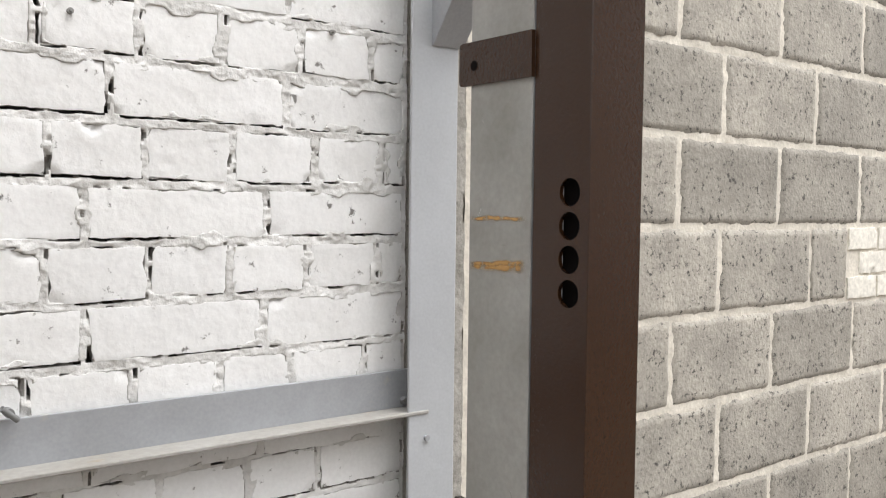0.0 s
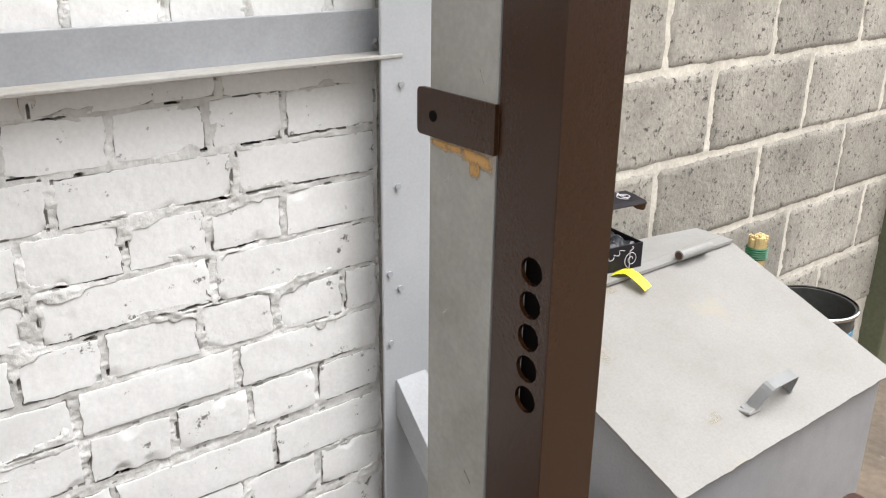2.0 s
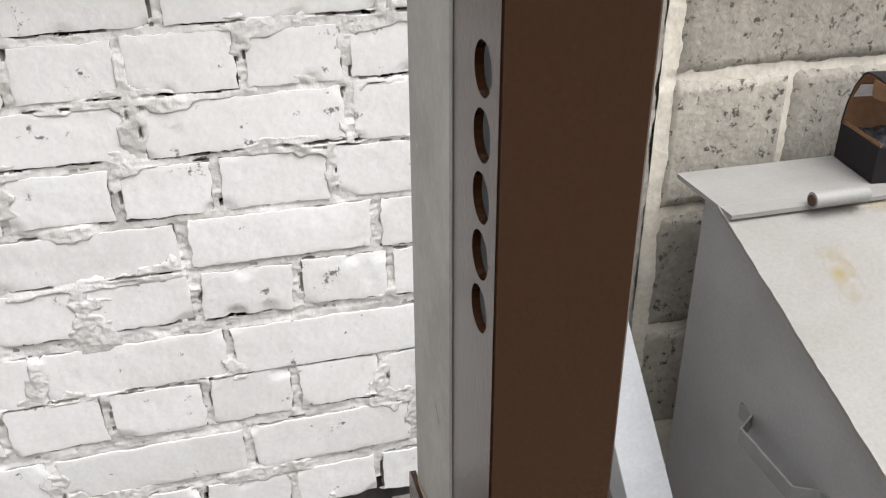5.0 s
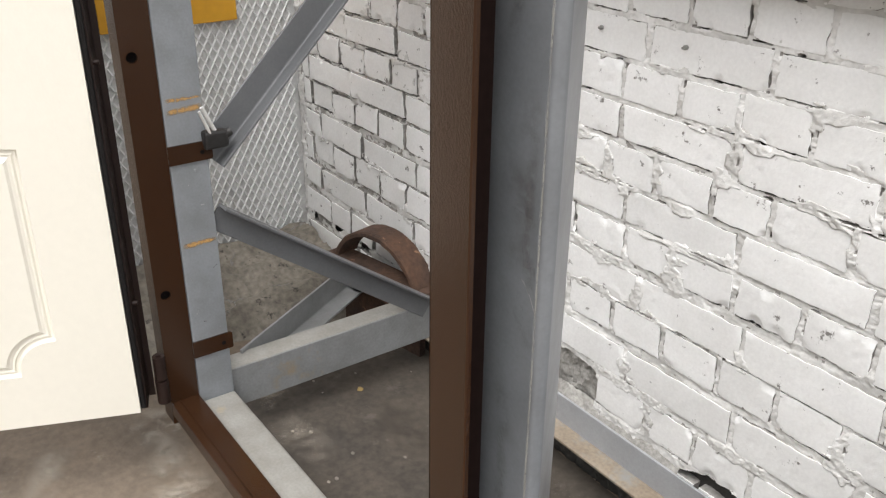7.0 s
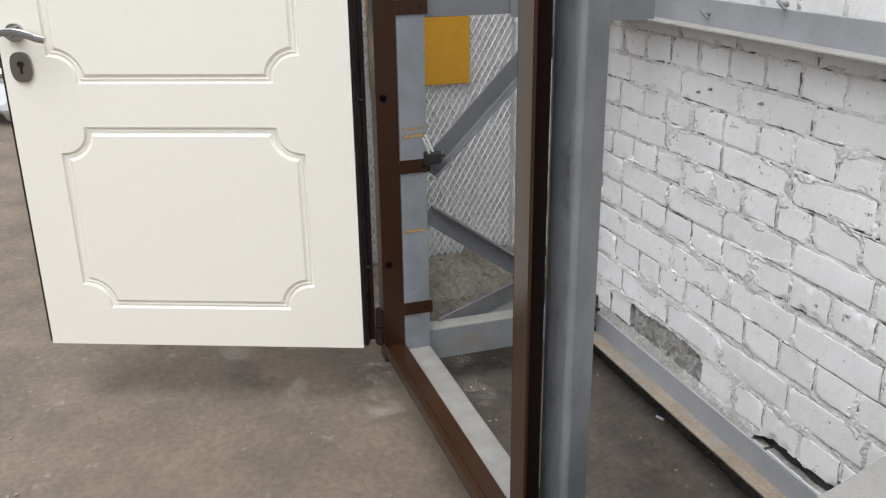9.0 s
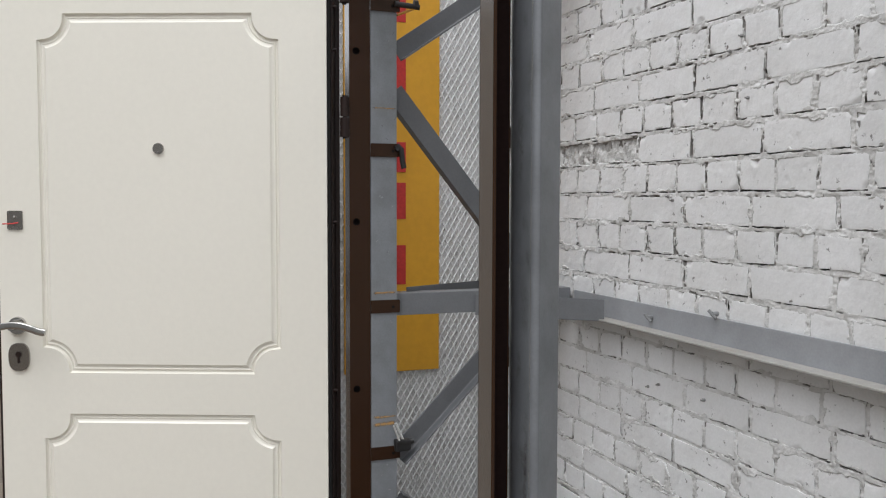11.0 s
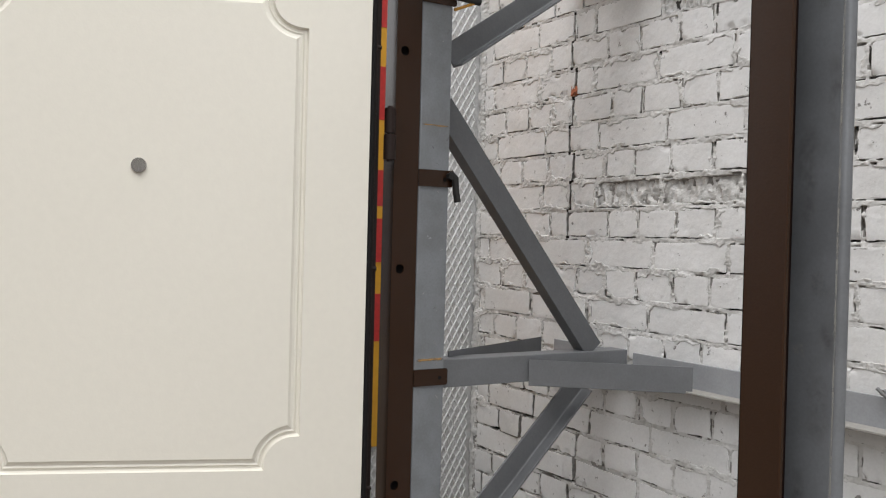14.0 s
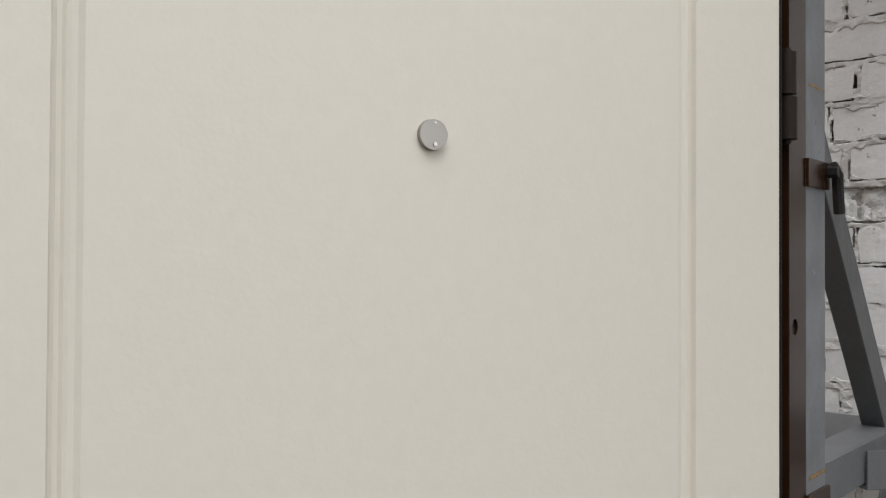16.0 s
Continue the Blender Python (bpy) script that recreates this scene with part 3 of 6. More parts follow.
def mortar_sheet(bricks):
    """The painted mortar: a rough skin between the bricks, smeared over some edges, open in slits and holes at others."""
    dx, dz, x0, x1, z0, z1 = 0.0025, 0.0014, -1.25, 0.862, 0.095, 2.48
    xs, zs = np.arange(x0, x1, dx), np.arange(z0, z1, dz)
    X, Z = np.meshgrid(xs, zs)
    low = np.clip((1.08 - Z) / 0.30, 0, 1)
    D = 0.0009 + 0.0023 * low + (0.0011 + 0.0005 * low) * smooth_noise(X, Z, 0.026, 1) + 0.0010 * smooth_noise(X, Z, 0.009, 2) + 0.0006 * smooth_noise(X, Z, 0.0045, 3)
    D += 0.0008 * smooth_noise(X, Z * 5.0, 0.040, 6) + 0.0005 * smooth_noise(X, Z * 3.0, 0.014, 7)
    crust = np.clip(smooth_noise(X, Z * 1.6, 0.075, 4) - 0.05, 0, 1)
    inner = np.clip((-0.05 - X) / 0.3, 0, 1)
    filled = np.maximum(low, 0.35 + 0.45 * inner)
    D -= (0.0040 + 0.0085 * filled) * crust
    D = np.maximum(D, -0.0007 - 0.0016 * filled + (0.0007 + 0.0006 * filled) * smooth_noise(X, Z, 0.006, 9))
    worn = np.clip((-0.45 - X) / 0.2, 0, 1) * np.clip((1.15 - Z) / 0.2, 0.25, 1)
    D += 0.0018 * worn - 0.0030 * worn * crust
    worn = np.maximum(worn, np.clip((0.50 - X) / 0.35, 0, 1) * (0.10 + 0.34 * np.clip((Z - 1.15) / 0.1, 0, 1)) * (1 - 0.45 * inner))
    up = np.clip((Z - 1.15) / 0.1, 0, 1) * np.clip((0.62 - X) / 0.3, 0, 1) * (1 - 0.8 * inner)
    for k, x, z, hx, hz, r in bricks:
        if z > z1 + 0.1:
            continue
        i0, i1 = max(0, int((x - hx - 0.03 - x0) / dx)), min(len(xs), int((x + hx + 0.03 - x0) / dx) + 1)
        j0, j1 = max(0, int((z - hz - 0.02 - z0) / dz)), min(len(zs), int((z + hz + 0.02 - z0) / dz) + 1)
        if i1 <= i0 or j1 <= j0:
            continue
        gx, gz, d, wn2, deep, top = X[j0:j1, i0:i1] - x, Z[j0:j1, i0:i1] - z, D[j0:j1, i0:i1], worn[j0:j1, i0:i1], low[j0:j1, i0:i1], up[j0:j1, i0:i1]
        seed = r.randrange(900)
        if missing(k, x, z):
            d += 0.03 * ((np.abs(gx) < hx + 0.004 + 0.006 * smooth_noise(gx, gz, 0.02, seed)) & (np.abs(gz) < hz + 0.003 + 0.006 * smooth_noise(gx, gz, 0.02, seed + 1)))
            continue
        inset = np.minimum(hx - np.abs(gx), hz - np.abs(gz))
        over = (0.0065 + 0.010 * filled[j0:j1, i0:i1] * np.clip(2.5 * crust[j0:j1, i0:i1], 0, 1)) * np.clip(smooth_noise(gx + 5 * seed, gz, 0.040, seed + 30) + 0.6 * smooth_noise(gx + 5 * seed, gz, 0.014, seed + 31) + 0.15, 0, 1)
        d += 0.013 * np.clip((inset - 0.0005 - over) / 0.0035, 0, 1)
        # cracks along its foot, its head and its ends, open and dark where they run deep
        for side, gate in ((-1, -0.24), (1, -0.95)):
            run = smooth_noise(gx + 3 * seed, gz * 0, 0.050, seed + 16 + side) + 0.6 * smooth_noise(gx + 3 * seed, gz * 0, 0.013, seed + 19 + side) + 0.8 * np.minimum(wn2, 0.38) + gate + 0.16 * deep + 0.20 * top
            wide = 0.0012 + 0.0004 * top + 0.0009 * smooth_noise(gx + seed, gz * 0, 0.016, seed + 2) + 0.0010 * np.clip(wn2 - 0.3, 0, 1)
            wavy = 0.0010 * smooth_noise(gx + seed, gz * 0, 0.011, seed + 15)
            d += 0.016 * np.clip(run * 2.2, 0, 1) * np.clip(1.5 - np.abs(gz - side * (hz + 0.0012) + wavy) / np.maximum(wide, 0.0007), 0, 1) * (np.abs(gx) < hx)
        for end in (-1, 1):
            run = smooth_noise(gx * 0, gz + 3 * seed, 0.030, seed + 5 + end) + 0.5 * smooth_noise(gx * 0, gz + seed, 0.012, seed + 7 + end) + (1.5 if end > 0 else 0.9) * wn2 + 0.24 * top - 0.34 * deep - (0.66 if end > 0 else 0.50)
            wide = 0.0016 + 0.0008 * top + 0.0013 * smooth_noise(gx * 0, gz + seed, 0.02, seed + 9) + (0.006 if end > 0 else 0.002) * np.clip(wn2 - 0.3, 0, 1)
            d += 0.016 * np.clip(run * 2.2, 0, 1) * np.clip(1.5 - np.abs(gx - end * (hx + 0.0016)) / np.maximum(wide, 0.0011), 0, 1) * (np.abs(gz) < hz)
    D += 0.03 * ((np.abs(X - 0.431) < 0.006 + 0.003 * smooth_noise(X, Z, 0.02, 90)) & (np.abs(Z - 0.885) < 0.016))
    for k in range(2, 10):
        D += 0.03 * ((np.abs(X - crack_x(k)) < 0.0042 + 0.002 * smooth_noise(X, Z, 0.02, 60 + k)) & (np.abs(Z - BED0 - COURSE * (k + 0.5)) < 0.042))
    D += 0.03 * ((smooth_noise(X, Z * 2, 0.05, 81) + 0.5 * smooth_noise(X, Z, 0.015, 82) > 0.62) & (Z < 0.25 + 0.05 * smooth_noise(X, Z, 0.08, 83)) & (D < 0.009))
    # bare mortar where bricks have gone, and the open joint above the bottom rail
    D += 0.03 * ((np.abs(X + 0.175) < 0.235 + 0.02 * smooth_noise(X, Z, 0.03, 75)) & (Z < 0.278 + 0.006 * smooth_noise(X, Z, 0.02, 76)))
    D += 0.03 * (Z < 0.205 - 0.03 * np.clip((0.36 - X) / 0.12, 0, 1) + 0.007 * smooth_noise(X, Z, 0.03, 73) + 0.004 * smooth_noise(X, Z, 0.010, 74)) * (X > 0.05)
    nz, nx = D.shape
    Y = WALL_Y + np.minimum(D, 0.018)
    verts = np.stack([X, Y, Z], axis=-1).reshape(-1, 3)
    J, I = np.meshgrid(np.arange(nz - 1), np.arange(nx - 1), indexing="ij")
    a = (J * nx + I)
    deepest = np.maximum(np.maximum(D[:-1, :-1], D[1:, :-1]), np.maximum(D[:-1, 1:], D[1:, 1:]))
    # deeper faces take the dark colour, for unpainted dirt and crack shade
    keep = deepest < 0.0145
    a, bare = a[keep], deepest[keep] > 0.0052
    faces = np.stack([a, a + 1, a + nx + 1, a + nx], axis=-1)
    used, faces = np.unique(faces, return_inverse=True)
    verts, faces = verts[used], faces.reshape(-1, 4)
    me = bpy.data.meshes.new("mortar")
    me.vertices.add(len(verts))
    me.vertices.foreach_set("co", verts.astype(np.float32).ravel())
    me.loops.add(faces.size)
    me.loops.foreach_set("vertex_index", faces.astype(np.int32).ravel())
    me.polygons.add(len(faces))
    me.polygons.foreach_set("loop_start", np.arange(0, faces.size, 4, dtype=np.int32))
    me.polygons.foreach_set("use_smooth", np.ones(len(faces), dtype=bool))
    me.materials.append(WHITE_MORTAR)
    me.materials.append(BARE_SHADE)
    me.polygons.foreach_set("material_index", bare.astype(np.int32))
    me.update(calc_edges=True)
    me.validate()
    ob = new("mortar", me)
    ob.parent = wall_white
    ob.matrix_parent_inverse = wall_white.matrix_basis.inverted()
    ob["label"], ob["kind"] = "white-painted ragged mortar", "stuff"


def place_bricks():
    rest = bmesh.new()
    bricks = wall_bricks()
    for k, x, z, hx, hz, r in bricks:
        if z < 0.10 or missing(k, x, z):
            continue
        spalled = -0.64 < x < -0.20 and k == 3
        short = hx < 0.085
        mesh = r.choice(SHORT_BRICKS if short else LONG_BRICKS)
        m = Matrix.Translation((x, WALL_Y + r.uniform(-0.0007, 0.0005) - 0.0012 * max(0.0, min(1.0, (0.95 - z) / 0.4)) + (0.030 if spalled else 0), z)) @ Euler((r.uniform(-0.010, 0.008), r.uniform(-0.010, 0.010), r.uniform(-0.004, 0.004))).to_matrix().to_4x4() @ Matrix.Diagonal((hx / (0.0575 if short else 0.12075), 1, hz / 0.035, 1))
        if x < -0.70 and z < 1.3:       # shaken and slipped bricks in the corner
            m = m @ Matrix.Translation((r.uniform(-0.004, 0.004), r.uniform(-0.004, 0.003), r.uniform(-0.004, 0.004))) @ Euler((r.uniform(-0.04, 0.04), r.uniform(-0.035, 0.035), r.uniform(-0.03, 0.03))).to_matrix().to_4x4()
        if 0.1 < z < 2.12 and x > -0.72:
            ob = new("brick", mesh)
            ob.parent = wall_white
            ob.matrix_parent_inverse = wall_white.matrix_basis.inverted()
            ob.matrix_basis = m
        else:
            tmp = mesh.copy()
            tmp.transform(m)
            rest.from_mesh(tmp)
            bpy.data.meshes.remove(tmp)
    far_bricks = part("brickwork", rest, WHITE_FAR, wall_white, smooth=True)
    far_bricks.data.materials.append(BARE_SHADE)
    far_bricks["kind"] = "stuff"
    mortar_sheet(bricks)
    # plain mortar behind the courses over the top rail
    part("upper_mortar", box(WALL_LEFT, WALL_RIGHT, WALL_Y + 0.006, WALL_Y + 0.015, 2.478, 3.36), WHITE_MORTAR, wall_white)


def patch(name, x0, x1, z0, z1, y, seed, parent, mat=PLASTER, size=0.012):
    """A ragged area of bare mortar."""
    bm = bmesh.new()
    nx, nz = max(4, int((x1 - x0) / 0.005)), max(3, int((z1 - z0) / 0.005))
    grid = [[bm.verts.new((x0 + (x1 - x0) * i / nx, y + size * (0.55 * noise.noise(Vector((i * 0.13 + seed, seed, k * 0.10))) + 0.5 * noise.noise(Vector((i * 0.42, seed, k * 0.25))) + 0.3 * noise.noise(Vector((i * 0.9, seed, k * 0.8)))), z0 + (z1 - z0) * k / nz + 0.010 * noise.noise(Vector((i * 0.12, seed, 0))))) for i in range(nx + 1)] for k in range(nz + 1)]
    for k in range(nz):
        for i in range(nx):
            bm.faces.new((grid[k][i], grid[k][i + 1], grid[k + 1][i + 1], grid[k + 1][i]))
    return part(name, bm, mat, parent, "rough bare mortar", smooth=True)


patch("bare_patch", -0.50, 0.14, 0.12, 0.29, WALL_Y + 0.012, 2.0, wall_white)
patch("bare_patch", -0.640, -0.100, 1.582, 1.664, WALL_Y + 0.010, 5.0, wall_white, WHITE_MORTAR, 0.012)
patch("bare_patch", -0.43, -0.16, 2.07, 2.16, WALL_Y + 0.012, 7.0, wall_white, WHITE_MORTAR, 0.016)
# strip below the bottom rail, its shade put in as a dark colour
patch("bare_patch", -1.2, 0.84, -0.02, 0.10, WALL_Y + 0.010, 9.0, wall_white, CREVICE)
part("brick_chip", roughen(box(-0.768, -0.738, WALL_Y - 0.002, WALL_Y + 0.02, 1.914, 1.944, 0.008), 0.012, 70), material("red_clay_chip", (0.42, 0.14, 0.07), 0.9), wall_white, "bare orange brick chip")
patch("corner_mortar", -1.272, -1.208, 0.0, 2.4, WALL_Y + 0.006, 12.0, wall_white, WHITE_MORTAR, 0.012)
bm = bmesh.new()                # crumbled mortar lying on the bottom rail
rows = [[bm.verts.new((-0.50 + 0.80 * i / 90, 1.196 + 0.017 * k / 6, 0.166 + 0.036 * k / 6 + 0.007 * noise.noise(Vector((i * 0.25, k * 0.6, 3))) + 0.004 * noise.noise(Vector((i * 0.9, k, 8))))) for i in range(91)] for k in range(7)]
for k in range(6):
    for i in range(90):
        bm.faces.new((rows[k][i], rows[k][i + 1], rows[k + 1][i + 1], rows[k + 1][i]))
part("mortar_ledge", bm, PLASTER, wall_white, "crumbled grey mortar ledge", smooth=True)
# anchors left in the wall
for sx, sz in ((0.327, 1.715), (0.715, 1.737), (-0.01, 0.985), (0.185, 0.985), (0.02, 1.49), (0.04, 1.48), (-0.06, 0.97), (0.26, 1.83), (0.30, 1.86)):
    part("wall_anchor", join(rod((sx, WALL_Y - 0.004, sz), (sx, WALL_Y + 0.01, sz), 0.0042), rod((sx, WALL_Y - 0.010, sz), (sx, WALL_Y, sz), 0.0022)), LIGHT_GREY, wall_white, "small steel screw anchor", smooth=True)

# crumbling pier edge between the white bricks and the block wall
pier = thing("wall_pier", "crumbling grey mortar pier edge beside a steel upright", "wall", "structure", at=(0.95, 1.3, 0))
bm = bmesh.new()
nz = 260
cols = []
for k in range(nz + 1):
    z = 3.3 * k / nz
    jag = 0.010 * noise.noise(Vector((1, 2, z * 14))) + 0.006 * noise.noise(Vector((4, 1, z * 50)))
    cols.append([bm.verts.new((0.868, WALL_Y + 0.004, z)), bm.verts.new((0.90, WALL_Y - 0.02 + 0.3 * jag, z)), bm.verts.new((0.972 + jag, WALL_Y - 0.018 + jag * 0.5, z)), bm.verts.new((0.99 + jag, WALL_Y + 0.03, z)), bm.verts.new((1.0, 1.4, z))])
for k in range(nz):
    for i in range(4):
        bm.faces.new((cols[k][i], cols[k][i + 1], cols[k + 1][i + 1], cols[k + 1][i]))
part("mortar_edge", bm, material("pale_lime_mortar", (0.36, 0.342, 0.31), 0.95, dark=(0.20, 0.187, 0.163), scale=16, amount=0.7, fine=120, fine_amount=0.15, bump=0.9, bump_scale=70, spots=(0.52, 0.36, 0.20), spot_scale=6, spot_at=(0.66, 0.76)), pier, smooth=True)

# grey concrete block wall
BLOCK_Y, BPITCH, BCOURSE = 1.20, 0.388, 0.1985
wall_block = thing("wall_block", "grey concrete block wall with pale raised mortar joints", "wall", "structure", at=(2.5, 1.35, 0))
bm = bmesh.new()
bx0, bx1, bz1 = 0.98, 9.0, 3.36
nz = 400
xs = [bx0 + (2.7 - bx0) * i / 230 for i in range(231)] + [2.7 + (bx1 - 2.7) * i / 60 for i in range(1, 61)]
grid = []
for k in range(nz + 1):
    z = bz1 * k / nz
    grid.append([bm.verts.new((x, BLOCK_Y - 0.0012 + 0.0026 * noise.noise(Vector((x * 16, 7, z * 16))) + 0.0022 * noise.noise(Vector((x * 50, 3, z * 50))) + 0.0010 * noise.noise(Vector((x * 110, 5, z * 110))), z)) for x in xs])
for k in range(nz):
    for i in range(len(xs) - 1):
        bm.faces.new((grid[k][i], grid[k][i + 1], grid[k + 1][i + 1], grid[k + 1][i]))
part("mortar", bm, BLOCK_MORTAR, wall_block, "pale cement mortar", smooth=True)
part("wall_core", box(0.98, 9.0, BLOCK_Y + 0.02, 1.6, 0, 3.36), BLOCK, wall_block)


def block_mesh(seed):
    """A concrete block's rough face, its worn edges sinking under the mortar in a ragged line."""
    bm = bmesh.new()
    nx, nz, length, height = 36, 20, 0.380, 0.190
    grid = []
    for k in range(nz + 1):
        row = []
        for i in range(nx + 1):
            x, z = length * (i / nx - 0.5), height * (k / nz - 0.5)
            p = Vector((x * 12 + seed * 5.7, seed, z * 12))
            rim = min(length / 2 - abs(x), height / 2 - abs(z)) + 0.005 * noise.noise(p * 1.6) + 0.0028 * noise.noise(p * 7)
            edge = max(0.0, min(1.0, 1 - rim / 0.010))
            row.append(bm.verts.new((x, 0.0016 * noise.noise(p) + 0.0009 * noise.noise(p * 5) + 0.0085 * edge * edge, z)))
        grid.append(row)
    for k in range(nz):
        for i in range(nx):
            bm.faces.new((grid[k][i], grid[k][i + 1], grid[k + 1][i + 1], grid[k + 1][i]))
    return bm


BLOCKS = [shared_mesh("block", block_mesh(s), BLOCK) for s in range(8)]


def place_blocks():
    r = random.Random(3)
    for k in range(-6, 11):
        z = 1.43 + BCOURSE * (k + 0.5)
        start = (1.566 if k % 2 else 1.737) + r.uniform(-0.008, 0.008)
        if k == 0:
            start = 1.566
        if k % 2 == 0:
            start = 1.566 + r.uniform(-0.008, 0.008)
        else:
            start = 1.733 + r.uniform(-0.008, 0.008)
        for i in range(-2, 19):
            a, b = start + BPITCH * i, start + BPITCH * (i + 1)
            a = max(a, 1.0)
            if b - a < 0.08 or z < 0.02:
                continue
            if -2 < k < 0 and 2.29 < b and a < 2.72:      # patched with pale bricks
                if a < 2.29:
                    b = 2.29
                else:
                    continue
            ob = new("block", r.choice(BLOCKS))
            ob.parent = wall_block
            ob.matrix_parent_inverse = wall_block.matrix_basis.inverted()
            ob.matrix_basis = Matrix.Translation(((a + b) / 2, BLOCK_Y - 0.0058 + r.uniform(-0.0008, 0.0008), z)) @ Euler((0, r.uniform(-0.006, 0.006), 0)).to_matrix().to_4x4() @ Matrix.Diagonal(((b - a) / BPITCH, 1, 1, 1))


def place_patch_bricks():
    r = random.Random(5)
    me = [shared_mesh("pale_brick", brick_mesh(0.150, 0.057, 80 + s, 0.004), CREAM_BRICK, CREAM_BRICK) for s in range(4)]
    for row in range(3):
        for i in range(3):
            x = 2.372 + 0.162 * i + (0.06 if row == 1 else 0)
            if x > 2.7:
                continue
            ob = new("pale_brick", r.choice(me))
            ob.parent = wall_block
            ob.matrix_parent_inverse = wall_block.matrix_basis.inverted()
            ob.matrix_basis = Matrix.Translation((x, BLOCK_Y - 0.0065, 1.264 + 0.066 * row))



# olive door frame set in the block wall
frame_far = thing("door_frame_far", "olive-painted wooden door frame in the block wall", "door frame", "structure", at=(2.9, 1.17, 0))
part("frame_side", box(2.665, 2.735, 1.13, 1.215, 0, 1.02, 0.006), OLIVE, frame_far)
part("frame_top", box(2.665, 3.5, 1.13, 1.215, 1.02, 1.10, 0.006), OLIVE, frame_far)
part("door_panel", box(2.737, 3.5, 1.17, 1.215, 0, 1.018, 0.004), material("pale_green_door_paint", (0.34, 0.37, 0.30), 0.6), frame_far)

# shed at the end of the white wall: gable with pressed diamond boards, long side with dark siding
shed = thing("shed_building", "grey shed with diamond-patterned boards on its end and blue-grey metal siding", "building", "structure", at=(-4, 1, 0))
end_board = part("end_board", box(-1.40, -1.275, 0.545, 1.7, 0.0, 2.62, 0.0), MESH_DIRTY, shed, "pale grey boarding")
part("end_wall_top", box(-1.40, -1.270, 0.40, 1.7, 2.635, 3.4, 0.003), PIPE_WHITE, shed, "smooth white fascia panel")
part("side_wall", box(-9.5, -1.41, 0.42, 3.0, 0, 3.25), DARK_SIDING, shed, "blue-grey metal siding")


def diamond_net():
    """Raised ribs crossing in a lattice of upright diamonds, clipped to the board."""
    y0, y1, z0, z1, w, h = 0.55, 1.2, 0.0, 2.615, 0.026, 0.045
    for sign in (1, -1):
        n = int((y1 - y0) / w + (z1 - z0) / h) + 3
        for i in range(-n, n):
            # rib: z = z0 + sign * (y - c) * h / w
            c = y0 + i * w
            pts = []
            for y in (y0, y1):
                pts.append((y, z0 + sign * (y - c) * h / w))
            (ya, za), (yb, zb) = pts
            dz = zb - za
            lo, hi = sorted(((z0 - za) / dz, (z1 - za) / dz))
            t0, t1 = max(0.0, lo), min(1.0, hi)
            if t1 - t0 < 0.01:
                continue
            p, q = Vector((0, ya + (yb - ya) * t0, za + dz * t0)), Vector((0, ya + (yb - ya) * t1, za + dz * t1))
            side = Vector((0, -(q - p).z, (q - p).y)).normalized() * 0.0034
            a = [p + side, p + Vector((0.0034, 0, 0)), p - side]
            b = [q + side, q + Vector((0.0034, 0, 0)), q - side]
            bm = bmesh.new()
            va = [bm.verts.new(v + Vector((-1.274, 0, 0))) for v in a]
            vb = [bm.verts.new(v + Vector((-1.274, 0, 0))) for v in b]
            bm.faces.new((va[0], va[1], vb[1], vb[0]))
            bm.faces.new((va[1], va[2], vb[2], vb[1]))
            part("lattice_rib", bm, MESH_PAINT, end_board)


diamond_net()
for x in (-2.03, -2.76, -3.22, -4.1, -4.9, -5.7, -6.5, -7.3, -8.1):
    part("siding_seam", box(x, x + 0.012, 0.412, 0.4195, 0.0, 3.2, 0.002), BLACK_TRIM, shed, "dark upright seam")
part("eave", box(-9.6, -1.25, 0.30, 0.46, 3.16, 3.22, 0.004), BLACK_TRIM, shed, "black eave trim")
# added board that stands in for the eave's wider dark underside
part("fascia", box(-9.6, -1.26, 0.302, 0.322, 3.03, 3.158, 0.003), BLACK_TRIM, shed, "added black board for the wider dark eave underside")
part("roof", prism([(0.27, 3.22), (3.1, 4.3), (3.1, 4.36), (0.27, 3.28)], (-9.7, 0, 0), (0, 1, 0), (0, 0, 1), (8.5, 0, 0)), BLACK_TRIM, shed, "dark sheet roof")
for i in range(9):
    x = -1.86 + 0.06 * i
    part("vent_slat", box(x, x + 0.008, 0.410, 0.4195, 2.0, 2.47 + 0.030 * i, 0.002), DARK_BROWN, shed, "thin brown upright slat")

pipe = thing("downpipe", "white round rainwater downpipe on the shed corner", "pipe", "structure", at=(-1.2, 0.49, 0))
part("tube", rod((-1.2, 0.492, 0.0), (-1.2, 0.492, 3.16), 0.068, seg=28), PIPE_WHITE, pipe, smooth=True)
part("clip", rod((-1.2, 0.492, 2.2), (-1.2, 0.492, 2.23), 0.072, seg=28), PIPE_WHITE, pipe, smooth=True)

# ochre sign board with red characters, one under another
sign = thing("sign_board", "ochre yellow sign board with a column of red characters", "sign", at=(-1.26, 0.84, 0.81))
part("board", box(-1.272, -1.262, 0.648, 1.03, 0.812, 2.625, 0.002), YELLOW, sign)
for z0, z1 in ((2.417, 2.447), (2.155, 2.305), (1.86, 2.03), (1.585, 1.70), (1.405, 1.545), (1.152, 1.304)):
    part("character_bar", box(-1.263, -1.2595, 0.735, 0.892, z0, z1, 0.001), RED, sign)


# ---- the doorway: a brown steel frame fixed to a grey welded stand ----
RL, RH = 0.505, -0.460          # reveal faces of the lock and the hinge jamb
FY0, FY1 = 0.468, 0.529         # front and back of the frame
Z_SILL, Z_HEAD = 0.195, 2.130


